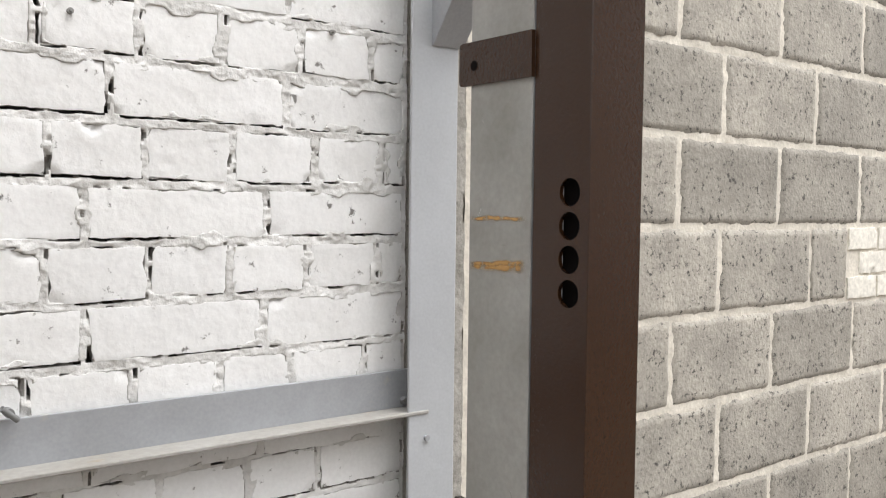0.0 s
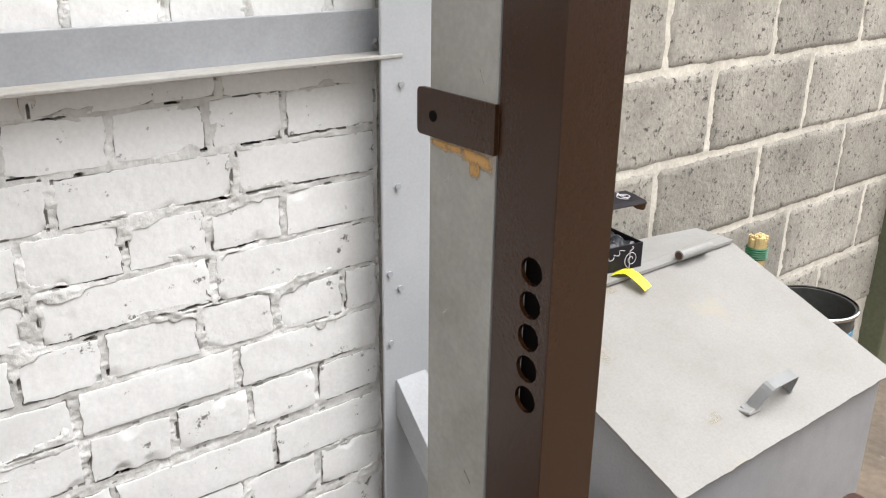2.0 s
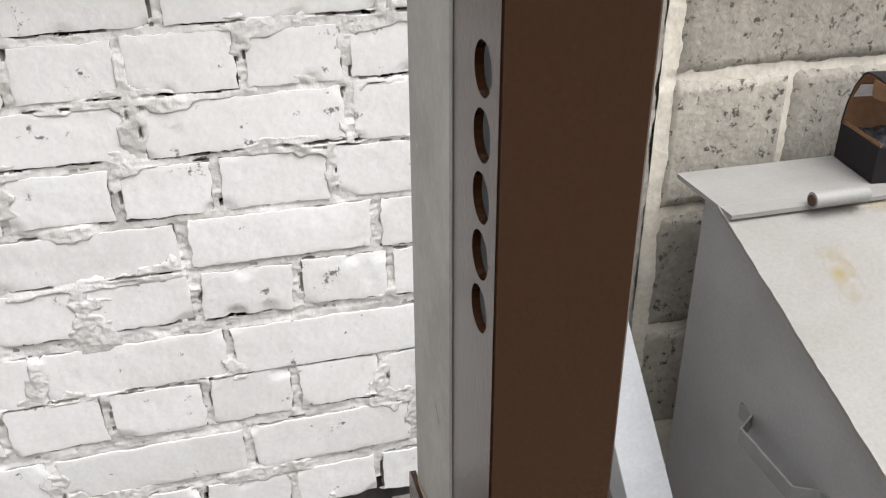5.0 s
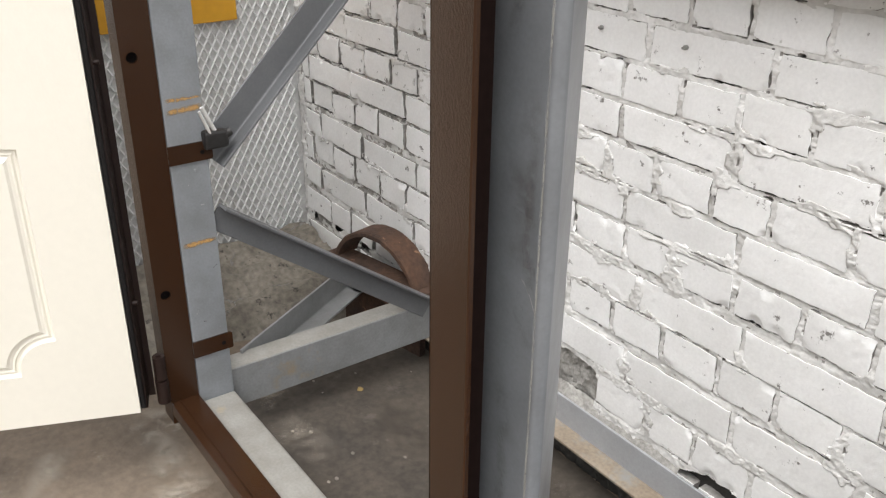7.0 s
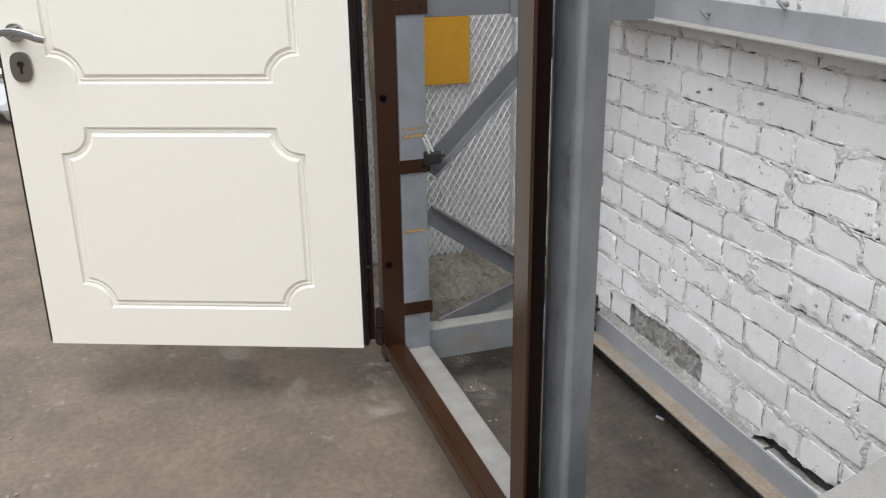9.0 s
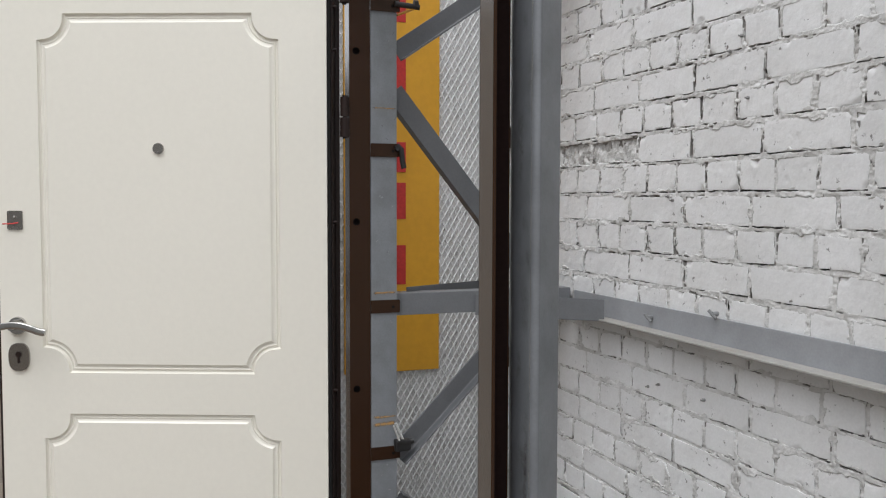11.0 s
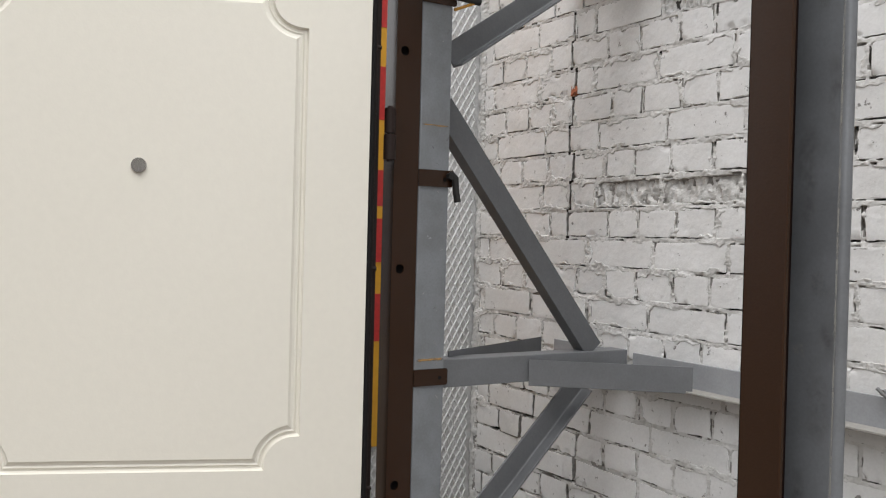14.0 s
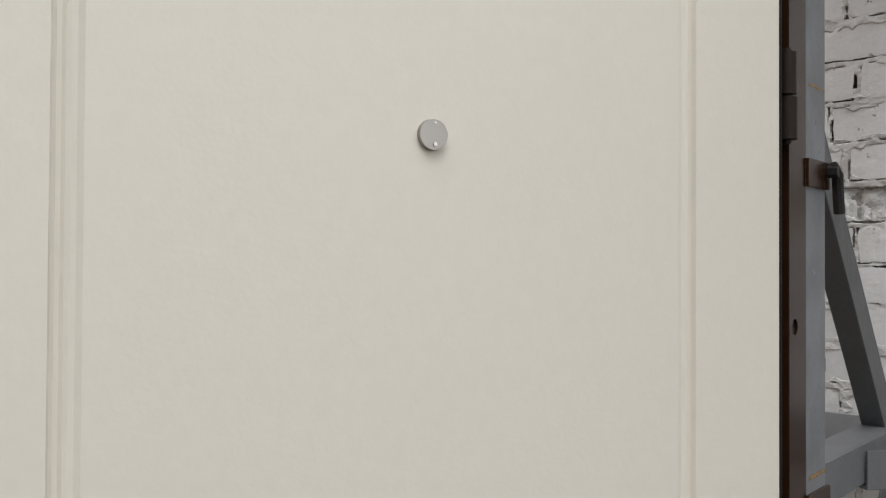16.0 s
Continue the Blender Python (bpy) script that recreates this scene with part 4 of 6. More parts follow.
def holed_plate(width, z0, z1, across, holes, r, th):
    """A plate in the local a-z plane, a from 0 to width, with round holes at (across, z); its thickness runs along c."""
    bm = bmesh.new()
    seg = 20
    cuts = [z0]
    for h in sorted(holes):
        cuts += [h - r * 1.12, h + r * 1.12]
    cuts.append(z1)
    for n in range(len(cuts) - 1):
        lo, hi = cuts[n], cuts[n + 1]
        if hi - lo < 1e-5:
            continue
        if n % 2 == 0:
            bm.faces.new([bm.verts.new((a, 0, z)) for a, z in ((0, lo), (width, lo), (width, hi), (0, hi))])
            continue
        zc = (lo + hi) / 2
        ring, rim, deep = [], [], []
        for k in range(seg):
            t = 2 * math.pi * (k + 0.5) / seg
            c, s = math.cos(t), math.sin(t)
            ring.append(bm.verts.new((across + r * c, 0, zc + r * s)))
            deep.append(bm.verts.new((across + r * c, th, zc + r * s)))
            reach = min((width - across) / c if c > 0 else -across / c, (hi - zc) / abs(s))
            rim.append(bm.verts.new((across + reach * c, 0, zc + reach * s)))
        for k in range(seg):
            j = (k + 1) % seg
            bm.faces.new((ring[k], ring[j], rim[j], rim[k]))
            bm.faces.new((ring[j], ring[k], deep[k], deep[j]))
            # the corner left between two rays
            p, q = rim[k].co, rim[j].co
            if abs(p.x - q.x) > 1e-6 and abs(p.z - q.z) > 1e-6:
                corner = bm.verts.new((width if (p.x + q.x) / 2 > across else 0, 0, hi if (p.z + q.z) / 2 > zc else lo))
                bm.faces.new((rim[k], rim[j], corner))
    bmesh.ops.remove_doubles(bm, verts=bm.verts, dist=1e-6)
    bmesh.ops.recalc_face_normals(bm, faces=bm.faces)
    return bm


door_frame = thing("door_frame", "brown powder-coated steel door frame with bolt holes", "door frame", at=(0.02, 0.5, 0.14))


def jamb(side, holes, r, name, width=0.063):
    """side +1: the reveal looks to -x (lock jamb); -1: to +x (hinge jamb)."""
    x = RL if side > 0 else RH
    m = Matrix(((0, side, 0, x), (1, 0, 0, FY0), (0, 0, 1, 0), (0, 0, 0, 1)))
    j = part(name, moved(holed_plate(FY1 - FY0, 0.14, 2.196, 0.020, holes, r, 0.004), m), BROWN, door_frame)
    # front face and short return, bent with small radii
    def p(a, b):
        return (x + side * a, b)
    poly = [p(0.0005, FY0 + 0.0012), p(0.0015, FY0), p(width - 0.0015, FY0), p(width, FY0 + 0.0015), p(width, FY0 + 0.006), p(width - 0.0025, FY0 + 0.006), p(width - 0.0025, FY0 + 0.0026), p(0.0005, FY0 + 0.0026)]
    part("front_face", prism(poly, (0, 0, 0.14), (1, 0, 0), (0, 1, 0), (0, 0, 2.056)), BROWN, j)
    # inner plate of the hollow jamb, with the hollow's shade in its colour
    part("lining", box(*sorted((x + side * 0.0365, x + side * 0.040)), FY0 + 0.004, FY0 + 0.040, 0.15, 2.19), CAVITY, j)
    # added black plate: the dark depth of the holes is its colour
    part("hole_shade_plate", box(*sorted((x + side * 0.010, x + side * 0.012)), FY0 + 0.005, FY0 + 0.036, min(holes) - 0.03, max(holes) + 0.03), HOLE, j)
    return j


LOCK_HOLES = [1.482, 1.4555, 1.429, 1.402, 1.089, 1.062, 1.035, 1.0085, 0.982, 0.62, 0.593, 0.566]
HINGE_HOLES = [1.900, 1.416, 0.933, 0.450]
lock_jamb = jamb(1, LOCK_HOLES, 0.0112, "lock_jamb")
hinge_jamb = jamb(-1, HINGE_HOLES, 0.0105, "hinge_jamb", 0.054)
head = part("head", box(RH, RL, FY0, FY1, Z_HEAD, 2.196, 0.0015), BROWN, door_frame, "brown steel lintel")
sill = part("sill", join(box(RH, RL, FY0, FY1, 0.162, Z_SILL, 0.002), box(RH, RL, FY0 + 0.018, FY0 + 0.021, Z_SILL, Z_SILL + 0.004)), BROWN, door_frame, "brown steel threshold")


def bracket(x, side, z, length, parent=door_frame):
    """A flat fixing strip welded to the jamb's back edge, with a black disc as bolt hole near its rounded end."""
    y0, y1 = FY1 + 0.0004, FY1 + length
    poly = rounded([(y0, z - 0.019), (y1, z - 0.019), (y1, z + 0.019), (y0, z + 0.019)], [0, 0.005, 0.005, 0], 3)
    xs = x - side * 0.004
    b = part("fixing_strip", prism(poly, (xs, 0, 0), (0, 1, 0), (0, 0, 1), (side * 0.004, 0, 0)), BROWN, parent)
    # solid disc on the strip, painted black as the shade of a hole
    part("bolt_hole_disc", rod((xs - side * 0.0006, y1 - 0.021, z - 0.002), (xs + side * 0.001, y1 - 0.021, z - 0.002), 0.0045), HOLE, b)
    return b


for z in (1.595, 1.187, 0.756, 0.31, 2.03):
    bracket(RL, 1, z, 0.094)
for z in (2.035, 1.622, 1.170, 0.738, 0.305):
    bracket(RH, -1, z, 0.088)

# welded grey stand
stand = thing("steel_stand", "grey-painted welded steel stand of channels and angle irons", "stand", at=(0, 0.8, 0))


def post_poly(x, side):
    """A bent steel post: a leg along the reveal, a broad front, a blunt rounded edge and a leg slanting back."""
    pts = [(0, 0), (0.093, 0.0005), (0.098, 0.013), (0.050, 0.077), (0, 0.078)]
    poly = rounded(pts, [0.004, 0.006, 0.004, 0.004, 0.002], 6)
    return [(x + side * a, FY1 + 0.0016 + b) for a, b in poly]


lock_post = part("post", prism(post_poly(RL, 1), (0, 0, 0.115), (1, 0, 0), (0, 1, 0), (0, 0, 2.235)), POST_STEEL, stand, smooth=True)
part("web", box(RL - 0.0014, RL + 0.0002, FY1 + 0.0016, FY1 + 0.0800, 0.116, 2.349, 0.0005), PLATE_STEEL, lock_post, "warm grey worn web of the post")
part("post", prism(post_poly(RH, -1), (0, 0, 0.115), (1, 0, 0), (0, 1, 0), (0, 0, 2.235)), HINGE_STEEL, stand, smooth=True)
part("head_tube", box(RH + 0.001, 0.96, FY1 + 0.003, FY1 + 0.08, 2.265, 2.35, 0.008, 3), GREY_PAINT, stand, smooth=True)
part("top_arm", box(0.868, 0.93, FY1 + 0.08, 0.80, 2.265, 2.32, 0.004), GREY_PAINT, stand)
part("base_channel", box(RH + 0.001, RL - 0.001, FY1 + 0.003, FY1 + 0.08, 0.115, 0.175, 0.006, 3), BASE_PALE, stand, "pale grey base channel with worn paint", smooth=True)

XT = -0.482                     # plane of the hinge-side truss
YP = FY1 + 0.080                # back of the posts
YW = 1.195


def slanted(name, y0, z0, y1, z1, leg=0.056, x=XT, mat=SHADED_GREY, flange=1, side=1):
    """An angle iron in the truss plane; flange +1: its other leg stands out along the upper edge, -1: along the lower edge."""
    d = Vector((0, y1 - y0, z1 - z0)).normalized()
    up = Vector((0, -d.z, d.y))
    if up.z < 0:
        up = -up
    off = up * leg / 2 * flange
    p0, p1 = Vector((x, y0, z0)) + off, Vector((x, y1, z1)) + off
    return part(name, angle_iron(p0, p1, -up * flange, (side, 0, 0), leg, 0.040, 0.005), mat, stand)


slanted("brace", YP + 0.003, 1.905, YW - 0.03, 2.285, flange=-1)
slanted("brace", YP + 0.003, 1.797, 1.088, 1.206, x=-0.497, flange=-1, side=-1)
slanted("brace", 1.02, 1.13, YP + 0.003, 0.72, flange=-1)
slanted("brace", YP + 0.003, 0.59, YW - 0.05, 0.205, flange=1)
# ties from the hinge post back to the wall
part("tie", join(box(XT - 0.004, XT + 0.001, YP, YW - 0.005, 1.139, 1.204, 0.0015), box(XT - 0.062, XT - 0.004, YP, YW - 0.005, 1.199, 1.204, 0.0015)), MID_GREY, stand)
low_tie = part("tie", box(XT - 0.004, XT + 0.001, YP, YW - 0.025, 0.112, 0.212, 0.0015), RUSTY_GREY, stand, "blue-grey bottom tie with rusting paint")
part("flange", box(XT - 0.06, XT - 0.0042, YP, YW - 0.025, 0.207, 0.212, 0.0015), BASE_PALE, low_tie, "worn pale flange")
part("tie", join(box(XT - 0.004, XT + 0.001, YP, YW - 0.005, 2.246, 2.316, 0.0015), box(XT - 0.062, XT - 0.004, YP, YW - 0.005, 2.246, 2.251, 0.0015)), MID_GREY, stand)
def level_bar(name, p0, p1, z0, z1, mat, out, foot=0.05, at_top=False):
    """A level angle iron: one leg upright between z0 and z1, the other flat, towards out, at its top or foot."""
    d = Vector((p1[0] - p0[0], p1[1] - p0[1], 0))
    a, b = Vector((p0[0], p0[1], z1 if at_top else z0)), Vector((p1[0], p1[1], z1 if at_top else z0))
    n = Vector((-d.y, d.x, 0)).normalized()
    n = n if n.dot(Vector((*out, 0))) > 0 else -n
    return part(name, angle_iron(a, b, n, (0, 0, -1 if at_top else 1), foot, z1 - z0, 0.005), mat, stand)


level_bar("stub", (-0.474, 0.862), (-0.222, 1.160), 1.130, 1.194, MID_GREY, (-1, 1), 0.045)
level_bar("diagonal_tie", (-0.52, 0.66), (-0.705, 1.075), 1.150, 1.218, SHADED_GREY, (-1, -1), 0.045)
level_bar("diagonal_tie", (-0.495, 0.640), (-0.715, 1.095), 2.222, 2.282, SHADED_GREY, (-1, -1), 0.055)
# rails along the wall
RAIL_PALE = material("beige_worn_rail_paint", (0.365, 0.355, 0.335), 0.6, dark=(0.28, 0.262, 0.232), scale=7, amount=0.8, fine=120, fine_amount=0.08, bump=0.2, spots=(0.34, 0.25, 0.15), spot_scale=8, spot_at=(0.62, 0.76))
for x0, x1 in ((-0.465, 0.869), (-0.80, -0.50)):
    rail = part("wall_rail", box(x0, x1, YW - 0.001, YW + 0.005, 1.130, 1.198, 0.0015), WALL_STEEL, stand)
    part("flange", box(x0, x1, YW - 0.047, YW - 0.0012, 1.130, 1.136, 0.0015), RAIL_PALE, rail, "pale worn flange")
low_rail = part("wall_rail", box(-0.50, 0.86, YW - 0.003, YW + 0.003, 0.104, 0.176, 0.0015), WALL_STEEL, stand, "pale grey rail with a rusty flange")
part("flange", box(-0.50, 0.86, YW - 0.052, YW - 0.003, 0.104, 0.110, 0.0015), material("beige_rusted_paint", (0.29, 0.245, 0.19), 0.75, dark=(0.19, 0.145, 0.105), scale=6, amount=0.8, fine=120, fine_amount=0.15, bump=0.3, bump_scale=60, spots=(0.24, 0.235, 0.22), spot_scale=7, spot_at=(0.52, 0.62)), low_rail, "rust-stained flange")
part("wall_rail", join(box(-0.74, 0.86, 1.137, 1.143, 2.247, 2.325, 0.0015), box(-0.74, 0.86, 1.143, 1.2, 2.247, 2.253, 0.0015)), GREY_PAINT, stand)
# upright at the end of the white wall, with its braces to the lock post
UPRIGHT_PAINT = material("pale_blue_grey_enamel", (0.42, 0.434, 0.453), 0.5, dark=(0.36, 0.37, 0.385), scale=6, amount=0.7, fine=200, fine_amount=0.04, bump=0.15, bump_scale=40)
part("wall_upright", join(box(0.829, 0.923, 1.150, 1.156, 0.0, 3.3, 0.002), box(0.917, 0.923, 1.156, 1.2, 0.0, 3.3)), UPRIGHT_PAINT, stand)


def prop(y0, z0, y1, z1, x, leg=0.062):
    """A slanting prop of angle iron beside the upright: a broad leg that faces up and out, and a side leg."""
    d = Vector((0, y1 - y0, z1 - z0)).normalized()
    n = Vector((0, d.z, -d.y))
    n = n if n.y < 0 else -n
    return part("prop", angle_iron((x, y0, z0), (x, y1, z1), (1, 0, 0), -n, leg, 0.05, 0.005), WALL_STEEL, stand)


prop(1.147, 1.728, 0.742, 2.262, 0.868)
prop(1.147, 0.588, 0.62, 0.055, 0.852)
for z in (0.93, 1.09, 0.785, 0.755, 0.66):
    part("screw", rod((0.855 + 0.02 * math.sin(z * 37), 1.146, z), (0.855 + 0.02 * math.sin(z * 37), 1.152, z), 0.005), WALL_STEEL, stand, smooth=True)
for x, z in ((-0.03, 1.165), (0.245, 1.208), (0.848, 1.146)):
    part("rail_bolt", join(rod((x, 1.180, z), (x, 1.196, z), 0.006), rod((x - 0.01, 1.178, z + 0.008), (x + 0.01, 1.184, z - 0.01), 0.004)), GREY_PAINT, stand, smooth=True)
# floor tie running out to the wall corner
level_bar("floor_tie", (-0.535, 0.660), (-0.79, 1.10), 0.153, 0.222, GREY_PAINT, (1, 1), 0.055)
# rust that has run from welds and strips
def stain_material(name, colour, cover=1.0, gain=3.0, scale=60.0):
    """Paint or rust that thins out to nothing at its edges."""
    m = bpy.data.materials.new(name)
    m.use_nodes = True
    n, l = m.node_tree.nodes, m.node_tree.links
    b, out = n["Principled BSDF"], n["Material Output"]
    b.inputs["Base Color"].default_value, b.inputs["Roughness"].default_value = (*colour, 1), 0.75
    uv = n.new("ShaderNodeTexCoord")
    sep = n.new("ShaderNodeSeparateXYZ")
    l.new(uv.outputs["UV"], sep.inputs[0])
    def calc(op, a, b2):
        q = n.new("ShaderNodeMath")
        q.operation = op
        q.use_clamp = op == "MULTIPLY"
        for slot, v in ((0, a), (1, b2)):
            if isinstance(v, float):
                q.inputs[slot].default_value = v
            else:
                l.new(v, q.inputs[slot])
        return q.outputs[0]
    def hump(v):
        return calc("MULTIPLY", calc("MULTIPLY", v, calc("SUBTRACT", 1.0, v)), 4.0)
    geo = n.new("ShaderNodeNewGeometry")
    nz = n.new("ShaderNodeTexNoise")
    nz.inputs["Scale"].default_value, nz.inputs["Detail"].default_value, nz.inputs["Roughness"].default_value = scale, 6.0, 0.72
    l.new(geo.outputs["Position"], nz.inputs["Vector"])
    speck = n.new("ShaderNodeMapRange")
    speck.inputs["From Min"].default_value, speck.inputs["From Max"].default_value = (0.30, 0.52) if gain > 1.5 else (0.40, 0.62)
    l.new(nz.outputs["Fac"], speck.inputs["Value"])
    soft = calc("MULTIPLY", hump(sep.outputs["Y"]), calc("MULTIPLY", hump(sep.outputs["X"]), gain))
    alpha = calc("MULTIPLY", calc("MULTIPLY", soft, speck.outputs["Result"]), cover)
    clear, mix = n.new("ShaderNodeBsdfTransparent"), n.new("ShaderNodeMixShader")
    l.new(alpha, mix.inputs["Fac"])
    l.new(clear.outputs[0], mix.inputs[1])
    l.new(b.outputs[0], mix.inputs[2])
    l.new(mix.outputs[0], out.inputs["Surface"])
    return m


STAIN = stain_material("rust_stain", (0.42, 0.245, 0.085), 0.95, 2.0, 85.0)


def stain(x, side, y0, y1, z, slope, width, seed, mat=STAIN, label="orange rust run"):
    bm = bmesh.new()
    uv = bm.loops.layers.uv.new("UVMap")
    rows = []
    for k in range(13):
        t = k / 12
        y, w = y0 + (y1 - y0) * t, width * (0.7 + 0.9 * abs(noise.noise(Vector((t * 5 + seed, seed, 0)))))
        zc = z + slope * t + 0.0016 * noise.noise(Vector((t * 4 + seed, 3, 0)))
        rows.append((bm.verts.new((x - side * (0.0006 + 0.00002 * seed), y, zc - w)), bm.verts.new((x - side * (0.0006 + 0.00002 * seed), y, zc + w)), t))
    for (a, b, t0), (c, d, t1) in zip(rows, rows[1:]):
        f = bm.faces.new((a, c, d, b))
        for loop, q in zip(f.loops, ((t0, 0), (t1, 0), (t1, 1), (t0, 1))):
            loop[uv].uv = q
    part("rust_stain" if mat is STAIN else "scuff", bm, mat, stand, label)


for z, slope, width, seed in ((1.420, -0.003, 0.0050, 1), (1.4235, -0.004, 0.0030, 3), (1.460, 0.0, 0.0026, 2), (0.775, -0.045, 0.0040, 4), (0.80, -0.02, 0.002, 5)):
    stain(RL - 0.0016, 1, FY1 + 0.006, FY1 + 0.078, z, slope, width, seed)
for z, slope, width, seed in ((0.822, 0.004, 0.0080, 6), (0.845, 0.0, 0.004, 9), (0.545, 0.003, 0.0065, 7), (1.742, 0.0, 0.0022, 8), (1.210, 0.0, 0.004, 10)):
    stain(RH, -1, FY1 + 0.006, FY1 + 0.078, z, slope, width, seed)
stain(RL - 0.0016, 1, FY1 + 0.0, FY1 + 0.040, 1.1585, 0.0045, 0.0085, 12)
stain(RL - 0.0016, 1, FY1 + 0.036, FY1 + 0.080, 1.1630, 0.001, 0.0050, 13)
stain(RL - 0.0016, 1, FY1 + 0.016, FY1 + 0.030, 1.1520, 0.0, 0.0075, 14)
# scuffs through the paint of both posts
SCUFF_PALE = stain_material("pale_scuffed_paint", (0.48, 0.475, 0.46))
SCUFF_DARK = stain_material("dark_scratched_steel", (0.06, 0.052, 0.045))
r = random.Random(77)
for i in range(46):
    hinge = i % 2
    z, ya = r.uniform(0.35, 2.1), FY1 + r.uniform(0.012, 0.072)
    stain(RH if hinge else RL - 0.0016, -1 if hinge else 1, ya, ya + r.uniform(0.003, 0.010), z, r.uniform(-0.012, 0.012), r.uniform(0.0005, 0.0014), 20 + i, SCUFF_PALE if r.random() < 0.6 else SCUFF_DARK, "small paint scuff")
# smudges, a long scratch and a rubbed edge on the broad front of the lock post
SMUDGE = stain_material("brown_grey_smudge", (0.085, 0.070, 0.058), 0.27, 1.0, 34.0)
RUBBED = stain_material("rubbed_pale_edge", (0.40, 0.39, 0.36), 0.6, 2.0, 45.0)


def front_mark(name, points, half, mat, seed, label):
    """A mark on the front of the lock post along (x, z) points, half as wide to each side."""
    bm = bmesh.new()
    uv = bm.loops.layers.uv.new("UVMap")
    y, n, rows = FY1 + 0.0010 - 0.00002 * seed, len(points) - 1, []
    for i, (x, z) in enumerate(points):
        a, b = points[max(0, i - 1)], points[min(n, i + 1)]
        d = Vector((b[0] - a[0], b[1] - a[1])).normalized()
        w = half * (1 + 0.4 * noise.noise(Vector((i * 1.3 + seed, seed, 0))))
        rows.append((bm.verts.new((x - d.y * w, y, z + d.x * w)), bm.verts.new((x + d.y * w, y, z - d.x * w)), i / n))
    for (a, b, t0), (c, d, t1) in zip(rows, rows[1:]):
        f = bm.faces.new((a, b, d, c))
        for loop, q in zip(f.loops, ((t0, 0), (t0, 1), (t1, 1), (t1, 0))):
            loop[uv].uv = q
    part(name, bm, mat, lock_post, label)


front_mark("scratch", [(0.5700, 0.918), (0.5745, 0.916), (0.580, 0.911), (0.5855, 0.904), (0.590, 0.895), (0.595, 0.886)], 0.0006, SCUFF_PALE, 1, "fine pale curved scratch")
r = random.Random(31)
spots = [(0.568, 0.872, 0.005, 0.014), (0.571, 0.894, 0.004, 0.010), (0.574, 0.985, 0.020, 0.016), (0.572, 0.945, 0.024, 0.022), (0.586, 0.925, 0.008, 0.020), (0.566, 1.015, 0.022, 0.025)]
spots += [(r.uniform(0.545, 0.585), 0.25 + 0.085 * i + r.uniform(-0.03, 0.03), r.uniform(0.006, 0.018), r.uniform(0.015, 0.06)) for i in range(24)]
for i, (x, z, w, h) in enumerate(spots):
    front_mark("smudge", [(x + 0.003 * math.sin(i + k), z + h * (2 * k / 6 - 1)) for k in range(7)], w, SMUDGE, 2 + i % 9, "faint brown-grey smudge")
for i in range(9):
    z = 0.13 + 0.245 * i
    front_mark("rubbed_edge", [(0.5945, z + 0.26 * k / 8) for k in range(9)], 0.0022, RUBBED, 12 + i, "pale rubbed paint edge")


# clamps and bolts on the fixing strips
def clamp(z, kind):
    c = thing("clamp", "black iron clamp on a fixing strip" if kind else "black bolt hanging at a fixing strip", "clamp", group="clamps on the stand", at=(RH + 0.01, 0.62, z))
    x = RH + 0.010
    if kind == 1:
        part("jaw", roughen(box(x - 0.012, x + 0.010, 0.598, 0.648, z - 0.012, z + 0.026, 0.006), 0.003, 40), BLACK_IRON, c)
        part("screw_handle", join(rod((x, 0.625, z + 0.02), (x + 0.005, 0.600, z + 0.075), 0.0042), rod((x + 0.006, 0.612, z + 0.02), (x + 0.012, 0.592, z + 0.07), 0.0030)), BRIGHT_STEEL, c, "bright chrome screw", smooth=True)
        part("pad", rod((x, 0.612, z), (x, 0.655, z + 0.018), 0.009), BLACK_IRON, c, smooth=True)
    elif kind == 2:
        part("hook", sweep([(x, 0.606, z + 0.015), (x + 0.004, 0.618, z + 0.002), (x + 0.004, 0.621, z - 0.03), (x + 0.004, 0.626, z - 0.052)], circle(0.0080)), BLACK_IRON, c, smooth=True)
        part("nut", rod((x - 0.005, 0.607, z + 0.006), (x + 0.009, 0.607, z + 0.006), 0.009, seg=6), BLACK_IRON, c)
    else:
        part("bolt", rod((x, 0.600, z), (x + 0.006, 0.672, z - 0.006), 0.0080), BLACK_IRON, c, smooth=True)
        part("handle_rod", rod((x + 0.002, 0.606, z - 0.032), (x + 0.004, 0.662, z - 0.008), 0.0035), AMBER, c, "thin amber rod", smooth=True)
        part("nut", rod((x + 0.004, 0.655, z + 0.003), (x + 0.005, 0.668, z + 0.004), 0.011, seg=6), BLACK_IRON, c)
    return c


clamp(0.752, 1)
clamp(1.622, 2)
clamp(2.038, 3)
amber = thing("clamp", "amber-handled clamp fixed high on the grey post", "clamp", at=(0.6, 0.6, 2.04))
part("handle", join(rod((0.598, 0.585, 2.035), (0.62, 0.65, 2.105), 0.011), rod((0.62, 0.65, 2.105), (0.63, 0.68, 2.14), 0.013)), AMBER, amber, "amber plastic handle", smooth=True)
part("jaw", box(0.588, 0.606, 0.560, 0.595, 2.015, 2.045, 0.004), BLACK_IRON, amber)

# ---- the open door leaf ----
PEEP = Vector((-0.625, -0.042, 0.0))
U = Vector((0.371, 0.928, 0.0)).normalized()
NRM = Vector((U.y, -U.x, 0.0))
DM = Matrix(((U.x, -NRM.x, 0, PEEP.x), (U.y, -NRM.y, 0, PEEP.y), (0, 0, 1, 0), (0, 0, 0, 1)))   # local: x along the leaf to the hinges, y into it
S0, S1, DZ0, DZ1 = -0.466, 0.478, 0.203, 2.128
